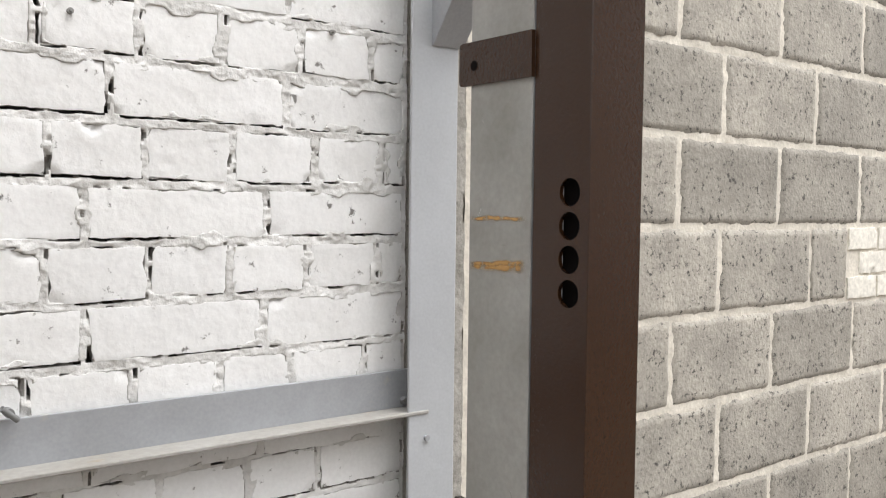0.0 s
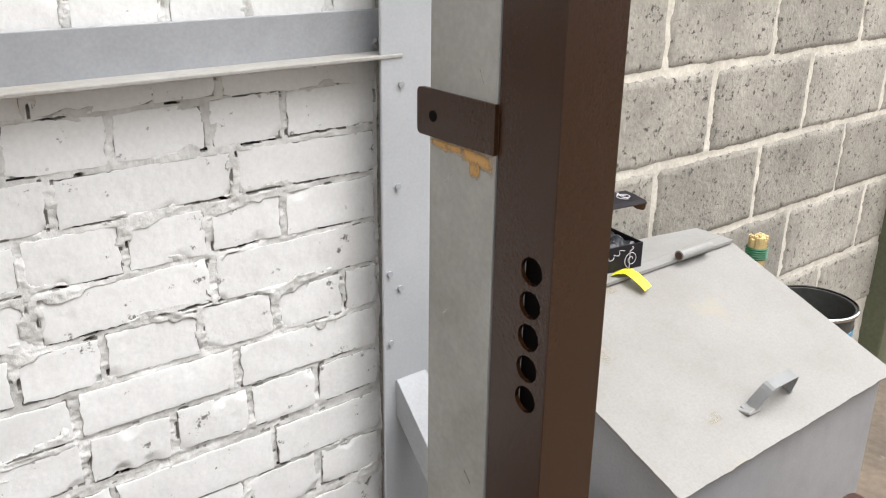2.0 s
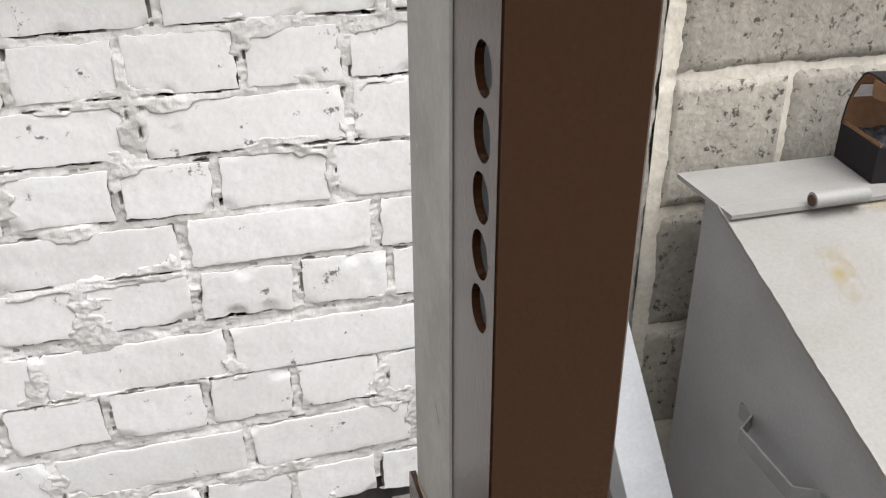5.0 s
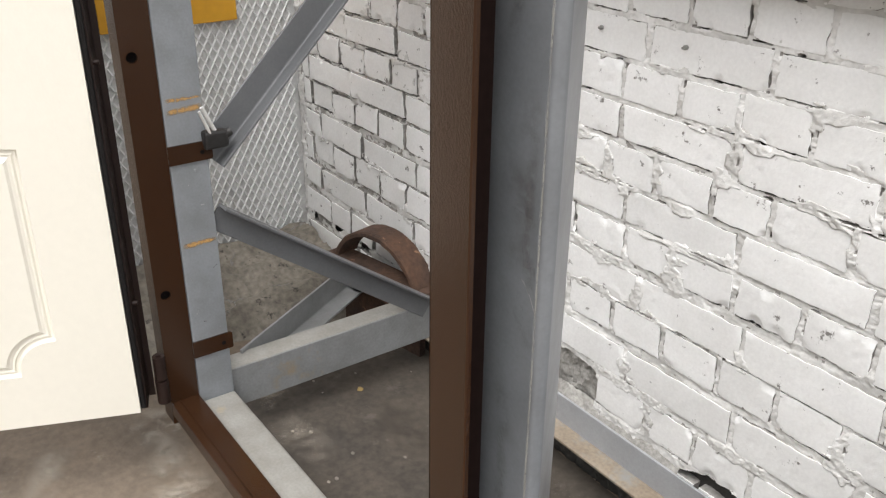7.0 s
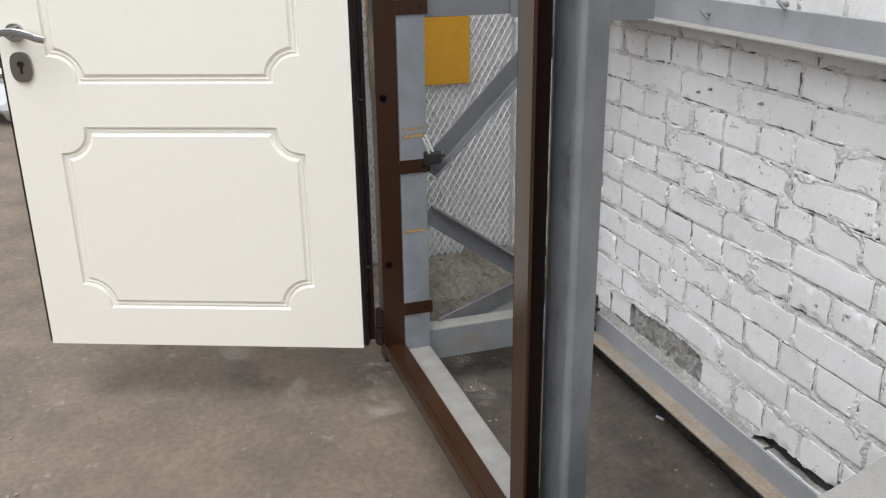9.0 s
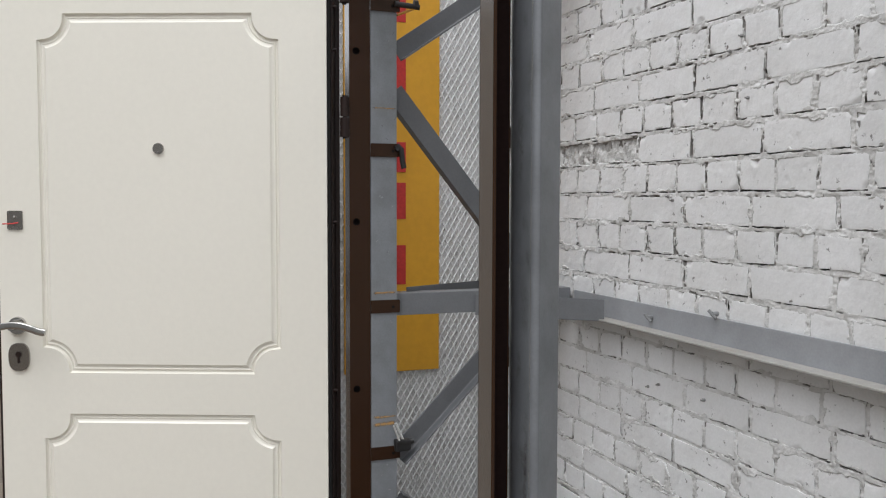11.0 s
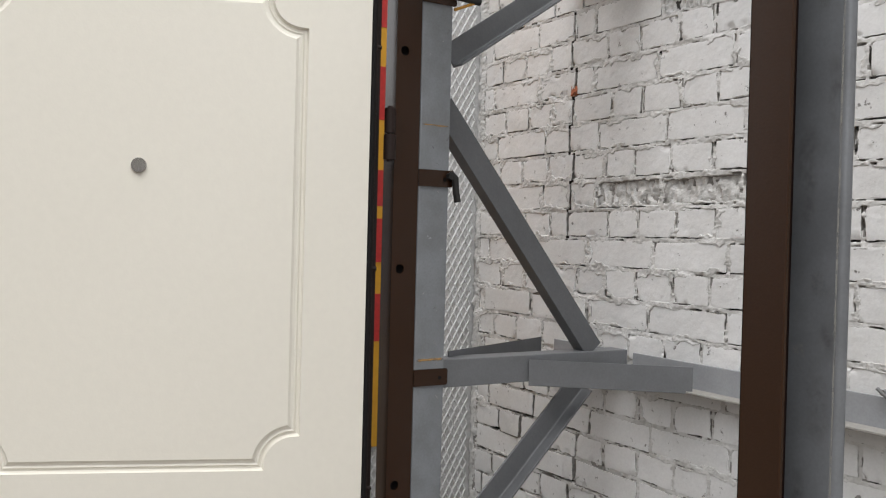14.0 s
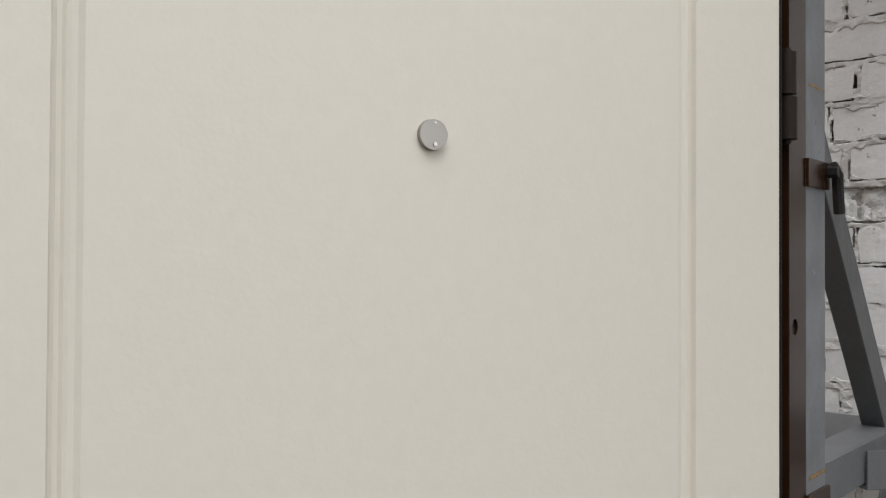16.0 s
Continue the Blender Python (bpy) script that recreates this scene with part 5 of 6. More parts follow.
door = thing("door_leaf", "open steel entrance door with a cream panelled inner face", "door", at=(PEEP.x, PEEP.y, DZ0))


def dpart(name, bm, mat, parent=door, label="", smooth=False):
    return part(name, moved(bm, DM), mat, parent, label, smooth)


def groove_outline(s, z0, z1, notch_s, notch_z):
    """A rectangle with concave quarter-round corners, anticlockwise."""
    pts = []
    for cx, cz, a0 in ((s, z0, 180), (s, z1, 270), (-s, z1, 0), (-s, z0, 90)):
        for k in range(9):
            t = radians(a0 - 90 * k / 8)
            # concave arc round the outer corner
            pts.append((cx + notch_s * math.cos(t), cz + notch_z * math.sin(t)))
    return pts


def offset(points, d):
    out, n = [], len(points)
    for i in range(n):
        a, p, b = Vector(points[i - 1]), Vector(points[i]), Vector(points[(i + 1) % n])
        e0, e1 = (p - a).normalized(), (b - p).normalized()
        n0, n1 = Vector((-e0.y, e0.x)), Vector((-e1.y, e1.x))
        m = (n0 + n1)
        m = m.normalized() / max(0.55, m.normalized().dot(n0))
        out.append(tuple(p + m * d))
    return out


def door_face():
    bm = bmesh.new()
    s0, s1, z0, z1 = S0 + 0.002, S1 - 0.002, DZ0 + 0.002, DZ1 - 0.002
    edges = []
    corner = [bm.verts.new((x, 0, z)) for x, z in ((s0, z0), (s1, z0), (s1, z1), (s0, z1))]
    edges += [bm.edges.new((corner[i], corner[(i + 1) % 4])) for i in range(4)]
    profile = ((0.0, 0.0), (0.002, 0.0028), (0.005, 0.0042), (0.009, 0.0040), (0.012, 0.0022), (0.016, 0.0030), (0.021, 0.0022), (0.026, 0.0))
    inner_sets = []
    for za, zb in ((0.994, 1.987), (0.336, 0.852)):
        base = offset(groove_outline(0.330, za, zb, 0.074, 0.072), -0.012)
        loops = []
        for d, deep in profile:
            loops.append([bm.verts.new((x, deep * 2.1, z)) for x, z in offset(base, d)])
        n = len(base)
        edges += [bm.edges.new((loops[0][i], loops[0][(i + 1) % n])) for i in range(n)]
        for l0, l1 in zip(loops, loops[1:]):
            for i in range(n):
                j = (i + 1) % n
                bm.faces.new((l0[i], l0[j], l1[j], l1[i]))
        inner_sets.append([bm.edges.get((loops[-1][i], loops[-1][(i + 1) % n])) for i in range(n)])
    bmesh.ops.triangle_fill(bm, edges=edges, use_beauty=True)
    for some in inner_sets:
        bmesh.ops.triangle_fill(bm, edges=some, use_beauty=True)
    back = [bm.verts.new((v.co.x, 0.012, v.co.z)) for v in corner]
    for i in range(4):
        j = (i + 1) % 4
        bm.faces.new((corner[j], corner[i], back[i], back[j]))
    for f in bm.faces:
        if f.normal.y > 0.2:
            f.normal_flip()
    return bm


dpart("inner_panel", door_face(), CREAM, door, "cream film-covered panel with two milled grooves")
leaf = dpart("leaf", box(S0 - 0.012, S1 + 0.012, 0.0125, 0.070, DZ0 + 0.003, DZ1 + 0.010, 0.002), DARK_BROWN, door, "dark brown steel leaf")
dpart("outer_skin", box(S0 - 0.020, S1 + 0.024, 0.0702, 0.0722, DZ0 - 0.004, DZ1 + 0.012, 0.0006), DARK_BROWN, leaf, "brown steel outer sheet")
dpart("seal", sweep([(S1 + 0.004, 0.008, DZ0 + 0.01), (S1 + 0.004, 0.008, DZ1 - 0.01)], circle(0.0055, 8)), BLACK_RUBBER, door, "black rubber seal", smooth=True)
dpart("seal", sweep([(S0, 0.010, DZ1 + 0.004), (S1, 0.010, DZ1 + 0.004)], circle(0.005, 8)), BLACK_RUBBER, door, "black rubber seal", smooth=True)
for z in HINGE_HOLES + [2.02]:
    dpart("guard_pin", rod((S1 + 0.004, 0.026, z), (S1 + 0.022, 0.026, z), 0.0052, 0.0042), DARK_BROWN, door, "dark steel guard pin", smooth=True)
dpart("top_pin", rod((S0 + 0.10, 0.03, DZ1 + 0.010), (S0 + 0.10, 0.03, DZ1 + 0.022), 0.006), DARK_BROWN, door, smooth=True)
for z in (2.088, 1.713, 0.262):
    h = dpart("hinge", join(rod((0.5225, 0.030, z - 0.056), (0.5225, 0.030, z - 0.002), 0.0135, seg=18), rod((0.5225, 0.030, z + 0.002), (0.5225, 0.030, z + 0.056), 0.0125, seg=18)), DARK_BROWN, door, "dark brown barrel hinge", smooth=True)
    dpart("hinge_pin", rod((0.5225, 0.030, z - 0.061), (0.5225, 0.030, z + 0.061), 0.006), DARK_BROWN, h, smooth=True)
for z in (1.519, 1.4925, 1.466, 1.4395, 1.125, 1.098, 1.0715, 1.0445):
    dpart("lock_bolt", rod((S0 - 0.034, 0.040, z - 0.045), (S0 - 0.005, 0.040, z - 0.045), 0.0085, 0.0092), CHROME, door, "round chrome lock bolt", smooth=True)

peep = dpart("peephole", rod((0, -0.006, 1.622), (0, 0.002, 1.622), 0.0150, 0.0158, 32), NICKEL, door, "round satin peephole cover", smooth=True)
dpart("rivet", join(rod((0.001, -0.0075, 1.6125), (0.001, -0.005, 1.6125), 0.0020), rod((0.001, -0.0070, 1.6335), (0.001, -0.005, 1.6335), 0.0012)), CHROME, peep, smooth=True)
esc = dpart("lock_plate", prism(rounded([(-0.436, 1.392), (-0.392, 1.392), (-0.392, 1.446), (-0.436, 1.446)], [0.004] * 4, 3), (0, -0.004, 0), (1, 0, 0), (0, 0, 1), (0, 0.006, 0)), NICKEL, door, "square satin lock plate")
for dx in (-0.017, 0.017):
    for dz in (-0.022, 0.022):
        dpart("plate_screw", rod((-0.414 + dx, -0.0055, 1.419 + dz), (-0.414 + dx, -0.003, 1.419 + dz), 0.0022), CHROME, esc, smooth=True)
dpart("turn_knob", box(-0.417, -0.411, -0.010, -0.003, 1.424, 1.432, 0.002), CHROME, esc)
dpart("red_wire", sweep([(-0.404, -0.006, 1.412), (-0.416, -0.010, 1.4095), (-0.435, -0.012, 1.409), (-0.447, -0.009, 1.4085)], circle(0.0018, 8)), RED_WIRE, esc, "red wire through the lock plate", smooth=True)
handle = dpart("door_handle", join(rod((-0.413, -0.010, 1.118), (-0.413, 0.001, 1.118), 0.0245, 0.0255, 30), rod((-0.413, -0.045, 1.118), (-0.413, -0.008, 1.118), 0.0095, seg=18)), CHROME, door, "chrome lever handle", smooth=True)
lever = []
for k in range(13):
    t = k / 12
    lever.append((-0.438 + 0.126 * t, -0.048 - 0.006 * math.sin(math.pi * t), 1.120 + 0.008 * math.sin(math.pi * min(1, t * 1.2)) - 0.016 * t * t))
dpart("lever", sweep(lever, rounded([(-0.008, -0.0095), (0.008, -0.0095), (0.007, 0.0095), (-0.007, 0.0095)], [0.004] * 4, 3)), CHROME, handle, smooth=True)
oval = [(0.0300 * math.copysign(abs(math.cos(t)) ** 0.75, math.cos(t)), 0.0400 * math.copysign(abs(math.sin(t)) ** 0.8, math.sin(t))) for t in (2 * math.pi * k / 32 for k in range(32))]
key = dpart("keyhole_plate", prism(oval, (-0.410, -0.008, 1.028), (1, 0, 0), (0, 0, 1), (0, 0.010, 0)), NICKEL, door, "oval satin keyhole plate", smooth=True)
dpart("key_cover", join(rod((-0.410, -0.0105, 1.036), (-0.410, -0.007, 1.036), 0.0085, seg=20), box(-0.4135, -0.4065, -0.0105, -0.007, 1.010, 1.032, 0.002)), DARK_BROWN, key, "dark keyhole")


# ---- things along the block wall ----
CHEST_PAINT = material("grey_enamel_on_sheet_steel", (0.30, 0.298, 0.305), 0.5, dark=(0.235, 0.232, 0.235), scale=6, amount=0.7, fine=200, fine_amount=0.05, bump=0.15, bump_scale=40)
chest = thing("metal_chest", "grey-painted steel chest with a sloping lid", "chest", at=(1.4, 0.95, 0))
CX0, CX1, CYF, CYB, CZF, CZB = 1.010, 1.608, 0.680, 1.055, 0.560, 0.706
side_poly = [(CYF, 0.0), (1.10, 0.0), (1.10, CZB), (CYB, CZB), (CYF, CZF)]
part("body", prism(side_poly, (CX0, 0, 0), (0, 1, 0), (0, 0, 1), (CX1 - CX0, 0, 0)), CHEST_PAINT, chest)
ldir = Vector((0, CYF - CYB, CZF - CZB)).normalized()
lup = Vector((0, -ldir.z, ldir.y)) if ldir.y > 0 else Vector((0, ldir.z, -ldir.y))
lup = lup if lup.z > 0 else -lup
L = (Vector((0, CYF, CZF)) - Vector((0, CYB, CZB))).length
lid_poly = rounded([(CX0 - 0.012, 0), (CX1 + 0.012, 0), (CX1 + 0.012, L + 0.016), (CX0 - 0.012, L + 0.016)], [0.002, 0.002, 0.012, 0.012], 4)
cut = []                        # edges cut by hand: a little uneven
for (ax, ay), (bx, by) in zip(lid_poly, lid_poly[1:] + lid_poly[:1]):
    steps = max(1, int(math.hypot(bx - ax, by - ay) / 0.012))
    cut += [(ax + (bx - ax) * t / steps + 0.0016 * noise.noise(Vector((ay * 9, t * 0.8, 1))), ay + (by - ay) * t / steps + 0.0016 * noise.noise(Vector((ax * 9, t * 0.8, 4)))) for t in range(steps)]
lid_poly = cut
LID_PAINT = material("stained_pale_grey_paint", (0.245, 0.236, 0.226), 0.55, dark=(0.205, 0.194, 0.178), scale=5, amount=0.85, fine=220, fine_amount=0.07, bump=0.2, bump_scale=40,
                     spots=(0.285, 0.255, 0.195), spot_scale=4.5, spot_at=(0.58, 0.76))
lid = part("lid", prism(lid_poly, Vector((0, CYB, CZB)) + lup * 0.003, (1, 0, 0), ldir, lup * 0.005), LID_PAINT, chest, "pale grey sheet-steel lid, stained yellow")
part("top_shelf", prism(rounded([(CX0 - 0.01, 1.023), (CX1 + 0.006, 1.023), (CX1 + 0.006, 1.114), (1.37, 1.156), (CX0 - 0.01, 1.160)], [0.002, 0.004, 0.006, 0.01, 0.002], 4), (0, 0, CZB + 0.001), (1, 0, 0), (0, 1, 0), (0, 0, 0.006)), LIGHT_GREY, chest, "pale grey flat top strip")


def on_lid(x, d, h):
    return Vector((x, CYB, CZB)) + ldir * d + lup * (0.008 + h)


hx0, hx1, hd = 1.265, 1.362, 0.350
hp = []
for k in range(29):
    t = k / 28
    h = 0.046 * min(1.0, max(0.0, (t - 0.10) / 0.20)) * min(1.0, max(0.0, (0.93 - t) / 0.14))
    hp.append(on_lid(hx0 - 0.024 + (hx1 + 0.030 - hx0) * t, hd, 0.002 + 0.046 * math.sin(math.pi / 2 * h / 0.046)))


def flat_strip(points, across, half, th):
    """A bent flat bar: the points give its middle line, across its width."""
    bm = bmesh.new()
    rows = []
    for i, p in enumerate(points):
        d = (points[min(i + 1, len(points) - 1)] - points[max(i - 1, 0)]).normalized()
        n = d.cross(across).normalized() * th / 2
        w = across * half
        rows.append([bm.verts.new(q) for q in (p - w - n, p + w - n, p + w + n, p - w + n)])
    for a, b in zip(rows, rows[1:]):
        for i in range(4):
            j = (i + 1) % 4
            bm.faces.new((a[i], a[j], b[j], b[i]))
    bm.faces.new(rows[0][::-1])
    bm.faces.new(rows[-1])
    bmesh.ops.recalc_face_normals(bm, faces=bm.faces)
    return bm


part("handle", flat_strip(hp, ldir, 0.010, 0.003), GREY_PAINT, lid, "bent flat-bar handle")
part("weld", roughen(moved(box(-0.02, 0.02, -0.013, 0.013, -0.004, 0.004, 0.003), Matrix.Translation(on_lid(hx0 - 0.012, hd, 0.001))), 0.006, 70), LIGHT_GREY, lid)
sp = [Vector((CX0 - 0.002, y, z)) for y, z in ((0.95, 0.47), (0.925, 0.47))] + [Vector((CX0 - 0.03, 0.905, 0.47)), Vector((CX0 - 0.03, 0.80, 0.47)), Vector((CX0 - 0.002, 0.785, 0.47)), Vector((CX0 - 0.002, 0.745, 0.47))]
part("side_handle", flat_strip(sp, Vector((0, 0, 1)), 0.011, 0.003), GREY_PAINT, chest, "flat-bar side handle")
for x0, x1 in ((1.108, 1.186), (1.428, 1.524)):
    barrel = part("lid_hinge", rod((x0, 1.018, CZB + 0.016), (x1, 1.018, CZB + 0.016), 0.0105, seg=18), LIGHT_GREY, chest, "round welded barrel hinge", smooth=True)
    part("pin", rod((x0 - 0.0015, 1.018, CZB + 0.016), (x0, 1.018, CZB + 0.016), 0.0075, seg=12), RUST, barrel, "rusty pin end")

OCHRE = stain_material("ochre_stain", (0.38, 0.29, 0.13), 0.6, 1.0, 40.0)
for sx, sd, sw, sl in ((1.175, 0.335, 0.018, 0.010), (1.20, 0.030, 0.055, 0.018), (1.10, 0.13, 0.020, 0.045), (1.50, 0.012, 0.035, 0.010)):
    bm = bmesh.new()
    uv = bm.loops.layers.uv.new("UVMap")
    f = bm.faces.new([bm.verts.new(on_lid(sx + a * sw, sd + b * sl, 0.0006)) for a, b in ((-1, -1), (1, -1), (1, 1), (-1, 1))])
    for loop, q in zip(f.loops, ((0, 0), (1, 0), (1, 1), (0, 1))):
        loop[uv].uv = q
    part("stain", bm, OCHRE, lid, "ochre paint stain")

# open carton of small hardware
carton = thing("carton", "open black printed carton holding a dark plastic bag", "box")
CL, CW, CH, CT = 0.118, 0.097, 0.049, 0.0022      # length, depth, height and board thickness
part("front", box(0, CL, 0, CT, 0, CH), CARTON_BLACK, carton)
part("back", box(0, CL, CW - CT, CW, 0, CH), CARTON_BLACK, carton)
for x in (0, CL - CT):
    part("side", box(x, x + CT, CT, CW - CT, 0, CH), CARTON_BLACK, carton)
part("bottom", box(CT, CL - CT, CT, CW - CT, 0, CT), CARTON_INSIDE, carton)
part("lining", join(box(CT + 0.0002, CL - CT - 0.0002, CW - CT - 0.0012, CW - CT - 0.0002, CT, CH + 0.012), box(CT + 0.0002, CT + 0.0012, CT, CW - CT - 0.002, CT, CH + 0.006)), CARTON_INSIDE, carton, "plain brown board lining")
rise = [Vector((CL / 2, y, z)) for y, z in ((CW, CH), (CW - 0.004, CH + 0.030), (CW - 0.014, CH + 0.058), (CW - 0.028, CH + 0.078), (CW - 0.036, CH + 0.083), (CW - 0.060, CH + 0.083), (0.008, CH + 0.080), (0.0, CH + 0.076))]
flap = part("lid_flap", flat_strip(rise, Vector((1, 0, 0)), CL / 2, 0.0022), CARTON_BLACK, carton, "black lid standing open")
part("lid_inside", flat_strip([p + Vector((0, -0.0018 * (i < 5), -0.0018 * (i > 2))) for i, p in enumerate(rise[:7])], Vector((1, 0, 0)), CL / 2 - 0.0006, 0.0010), CARTON_INSIDE, flap, "brown inside of the lid")
ear = rounded([(0.0, 0.0), (0.036, 0.0), (0.036, -0.024), (0.0, -0.020)], [0.001, 0.001, 0.012, 0.010], 5)
part("ear", prism(ear, (CL + 0.0008, 0.004, CH + 0.080), (0, 1, 0), (0, 0, 1), (0.0012, 0, 0)), CARTON_INSIDE, flap, "rounded brown side tab")
part("ear", prism(ear, (-0.0020, 0.004, CH + 0.080), (0, 1, 0), (0, 0, 1), (0.0012, 0, 0)), CARTON_INSIDE, flap, "rounded brown side tab")
part("paper", flat_strip([Vector((0.018, CW - 0.0115, CH + 0.042)), Vector((0.018, CW - 0.0225, CH + 0.062))], Vector((1, 0, 0)), 0.015, 0.0006), PRINT, flap, "small white paper label")


def scroll(cx, cz, size, place):
    """A spiral with a curled tail, as printed on the board."""
    pts = [(cx + size * (0.18 + 0.075 * t) * math.cos(t), cz + size * (0.18 + 0.075 * t) * math.sin(t)) for t in (0.4 * k for k in range(28))]
    pts += [(cx - 0.25 * size + 0.75 * size * math.sin(0.5 * k) * 0.6, cz + size * (1.0 + 0.09 * k)) for k in range(6)]
    return sweep([place(a, b) for a, b in pts], circle(0.0007, 5))


def loops(x0, z0, size, place):
    """A row of pale strokes and rings in place of a mark."""
    pts = [(x0 + size * (0.11 * k + 0.16 * math.sin(1.1 * k)), z0 + size * (0.05 * k + 0.30 * math.sin(0.95 * k) * math.exp(-0.03 * k))) for k in range(26)]
    return sweep([place(a, b) for a, b in pts], circle(0.0006, 5))


def on_front(a, b):
    return (a, -0.0002, b)


def on_top(a, b):
    return (a, CW - 0.058 + b * 0.9 - 0.022, CH + 0.0845)


part("print_scroll", scroll(0.092, 0.019, 0.0175, on_front), PRINT, carton, "pale scroll print")
part("print_mark", loops(0.018, 0.017, 0.0200, on_front), PRINT, carton, "pale curly mark")
part("print_scroll", scroll(0.090, 0.016, 0.0180, on_top), PRINT, flap, "pale scroll print")
part("print_mark", loops(0.014, 0.016, 0.0190, on_top), PRINT, flap, "pale curly mark")
BAG = material("grey_black_plastic_film", (0.035, 0.038, 0.045), 0.28, amount=0.5, scale=30, bump=0.3, spots=(0.16, 0.17, 0.19), spot_scale=60, spot_at=(0.60, 0.66))
bm = bmesh.new()
rows = []
for k in range(15):
    row = []
    for i in range(19):
        x, y = 0.0036 + (CL - 0.0072) * i / 18, 0.0036 + (CW - 0.0085) * k / 14
        q = Vector((x * 42, y * 42, 2.0))
        row.append(bm.verts.new((x, y, 0.036 + 0.016 * math.sin(math.pi * i / 18) * math.sin(math.pi * k / 14) + 0.016 * abs(noise.noise(q)) + 0.005 * noise.noise(q * 2.6))))
    rows.append(row)
for k in range(14):
    for i in range(18):
        bm.faces.new((rows[k][i], rows[k][i + 1], rows[k + 1][i + 1], rows[k + 1][i]))
part("bag", bm, BAG, carton, "crumpled dark plastic bag", smooth=True)
carton.matrix_basis = Matrix.Translation((1.227, 1.058, CZB + 0.0075)) @ Matrix.Rotation(radians(-8.5), 4, "Z")
tp = [Vector((1.272, 1.044, CZB + 0.009)), Vector((1.279, 1.034, CZB + 0.015)), Vector((1.286, 1.022, CZB + 0.017)), Vector((1.292, 1.008, CZB + 0.010)), Vector((1.297, 0.994, CZB + 0.0)), Vector((1.300, 0.985, CZB - 0.008))]
solid("tape_strip", flat_strip(tp, Vector((1, 0.3, 0)).normalized(), 0.015, 0.001), TAPE, "crumpled bright yellow tape strip on the chest", "tape")

# bucket and broom beyond the chest
bucket = thing("bucket", "dark enamel bucket with a blue and white label", "bucket", at=(1.97, 0.95, 0))
profile = [(0.078, 0.0), (0.080, 0.004), (0.097, 0.462), (0.101, 0.464), (0.101, 0.470), (0.094, 0.470), (0.076, 0.012), (0.0, 0.012)]


def lathe(profile, centre, seg=40):
    bm = bmesh.new()
    rings = []
    for r0, z in profile:
        if r0 == 0:
            rings.append([bm.verts.new((centre[0], centre[1], centre[2] + z))])
        else:
            rings.append([bm.verts.new((centre[0] + r0 * math.cos(2 * math.pi * k / seg), centre[1] + r0 * math.sin(2 * math.pi * k / seg), centre[2] + z)) for k in range(seg)])
    for a, b in zip(rings, rings[1:]):
        for k in range(seg):
            j = (k + 1) % seg
            bm.faces.new((a[k], a[j], b[j], b[k]) if len(b) > 1 else (a[k], a[j], b[0]))
    bm.normal_update()
    return bm


BC = (1.985, 1.02, 0.0)
part("pail", lathe([(0.0, 0.0)] [:0] + profile, BC), BUCKET_BLACK, bucket, smooth=True)
part("rim", lathe([(0.1005, 0.463), (0.104, 0.466), (0.104, 0.473), (0.1005, 0.475)], BC), CHROME, bucket, "thin bright rim", smooth=True)
part("label_band", lathe([(0.0870, 0.14), (0.0975, 0.43)], BC), BLUE_PRINT, bucket, "blue and white printed label", smooth=True)
part("contents", roughen(lathe([(0.090, 0.36), (0.05, 0.365), (0.0, 0.37)], BC), 0.006, 30), BUCKET_BLACK, bucket, "dark dried contents", smooth=True)

broom = thing("straw_broom", "bundled straw broom bound with green wire", "broom", at=(1.74, 1.02, 0))
r = random.Random(4)
straws = bmesh.new()
for i in range(130):
    a, q = r.uniform(0, 2 * math.pi), math.sqrt(r.random())
    b0 = Vector((1.762 + 0.016 * q * math.cos(a), 1.06 + 0.016 * q * math.sin(a), 0.10))
    b1 = Vector((1.738 + 0.019 * q * math.cos(a), 1.04 + 0.019 * q * math.sin(a), 0.688 + r.uniform(-0.004, 0.003)))
    d = rod(b0, b1, 0.0032, seg=5)
    tmp = bpy.data.meshes.new("tmp")
    d.to_mesh(tmp)
    d.free()
    straws.from_mesh(tmp)
    bpy.data.meshes.remove(tmp)
part("straw", join(straws, rod((1.762, 1.06, 0.10), (1.738, 1.04, 0.680), 0.015, 0.018, 16)), STRAW, broom)["kind"] = "stuff"
for i in range(5):
    z = 0.642 + 0.0052 * i
    part("binding", lathe([(0.0225, -0.003), (0.0245, 0), (0.0225, 0.003)], (1.740, 1.042, z), 24), GREEN_WIRE, broom, smooth=True)
part("handle_base", rod((1.752, 1.06, 0.0), (1.752, 1.06, 0.12), 0.014), STRAW, broom, smooth=True)

# rusty half-ring on a rusty bar at the foot of the white wall
ring = thing("pipe_ring", "rusty steel half-ring standing on a rusty bar at the wall", "scrap metal", at=(-0.69, 1.13, 0))
along, across = Vector((0.984, 0.178, 0)), Vector((-0.178, 0.984, 0))
foot = Vector((-0.690, 1.112, 0.228))
bm = bmesh.new()
R0, th, wd = 0.178, 0.015, 0.072
drop = -0.070                                   # centre of the arc below the feet
rows = []
for k in range(41):
    t = math.radians(23.5) + math.radians(133) * k / 40
    d = along * math.cos(t) + Vector((0, 0, 1)) * math.sin(t)
    c = foot + Vector((0, 0, drop))
    rows.append([bm.verts.new(c + d * rad + across * off) for rad, off in ((R0, wd), (R0, 0.004), (R0 - 0.004, 0), (R0 - th, 0), (R0 - th, wd))])
for a, b in zip(rows, rows[1:]):
    for i in range(5):
        j = (i + 1) % 5
        bm.faces.new((a[i], a[j], b[j], b[i]))
bm.faces.new(rows[0][::-1])
bm.faces.new(rows[-1])
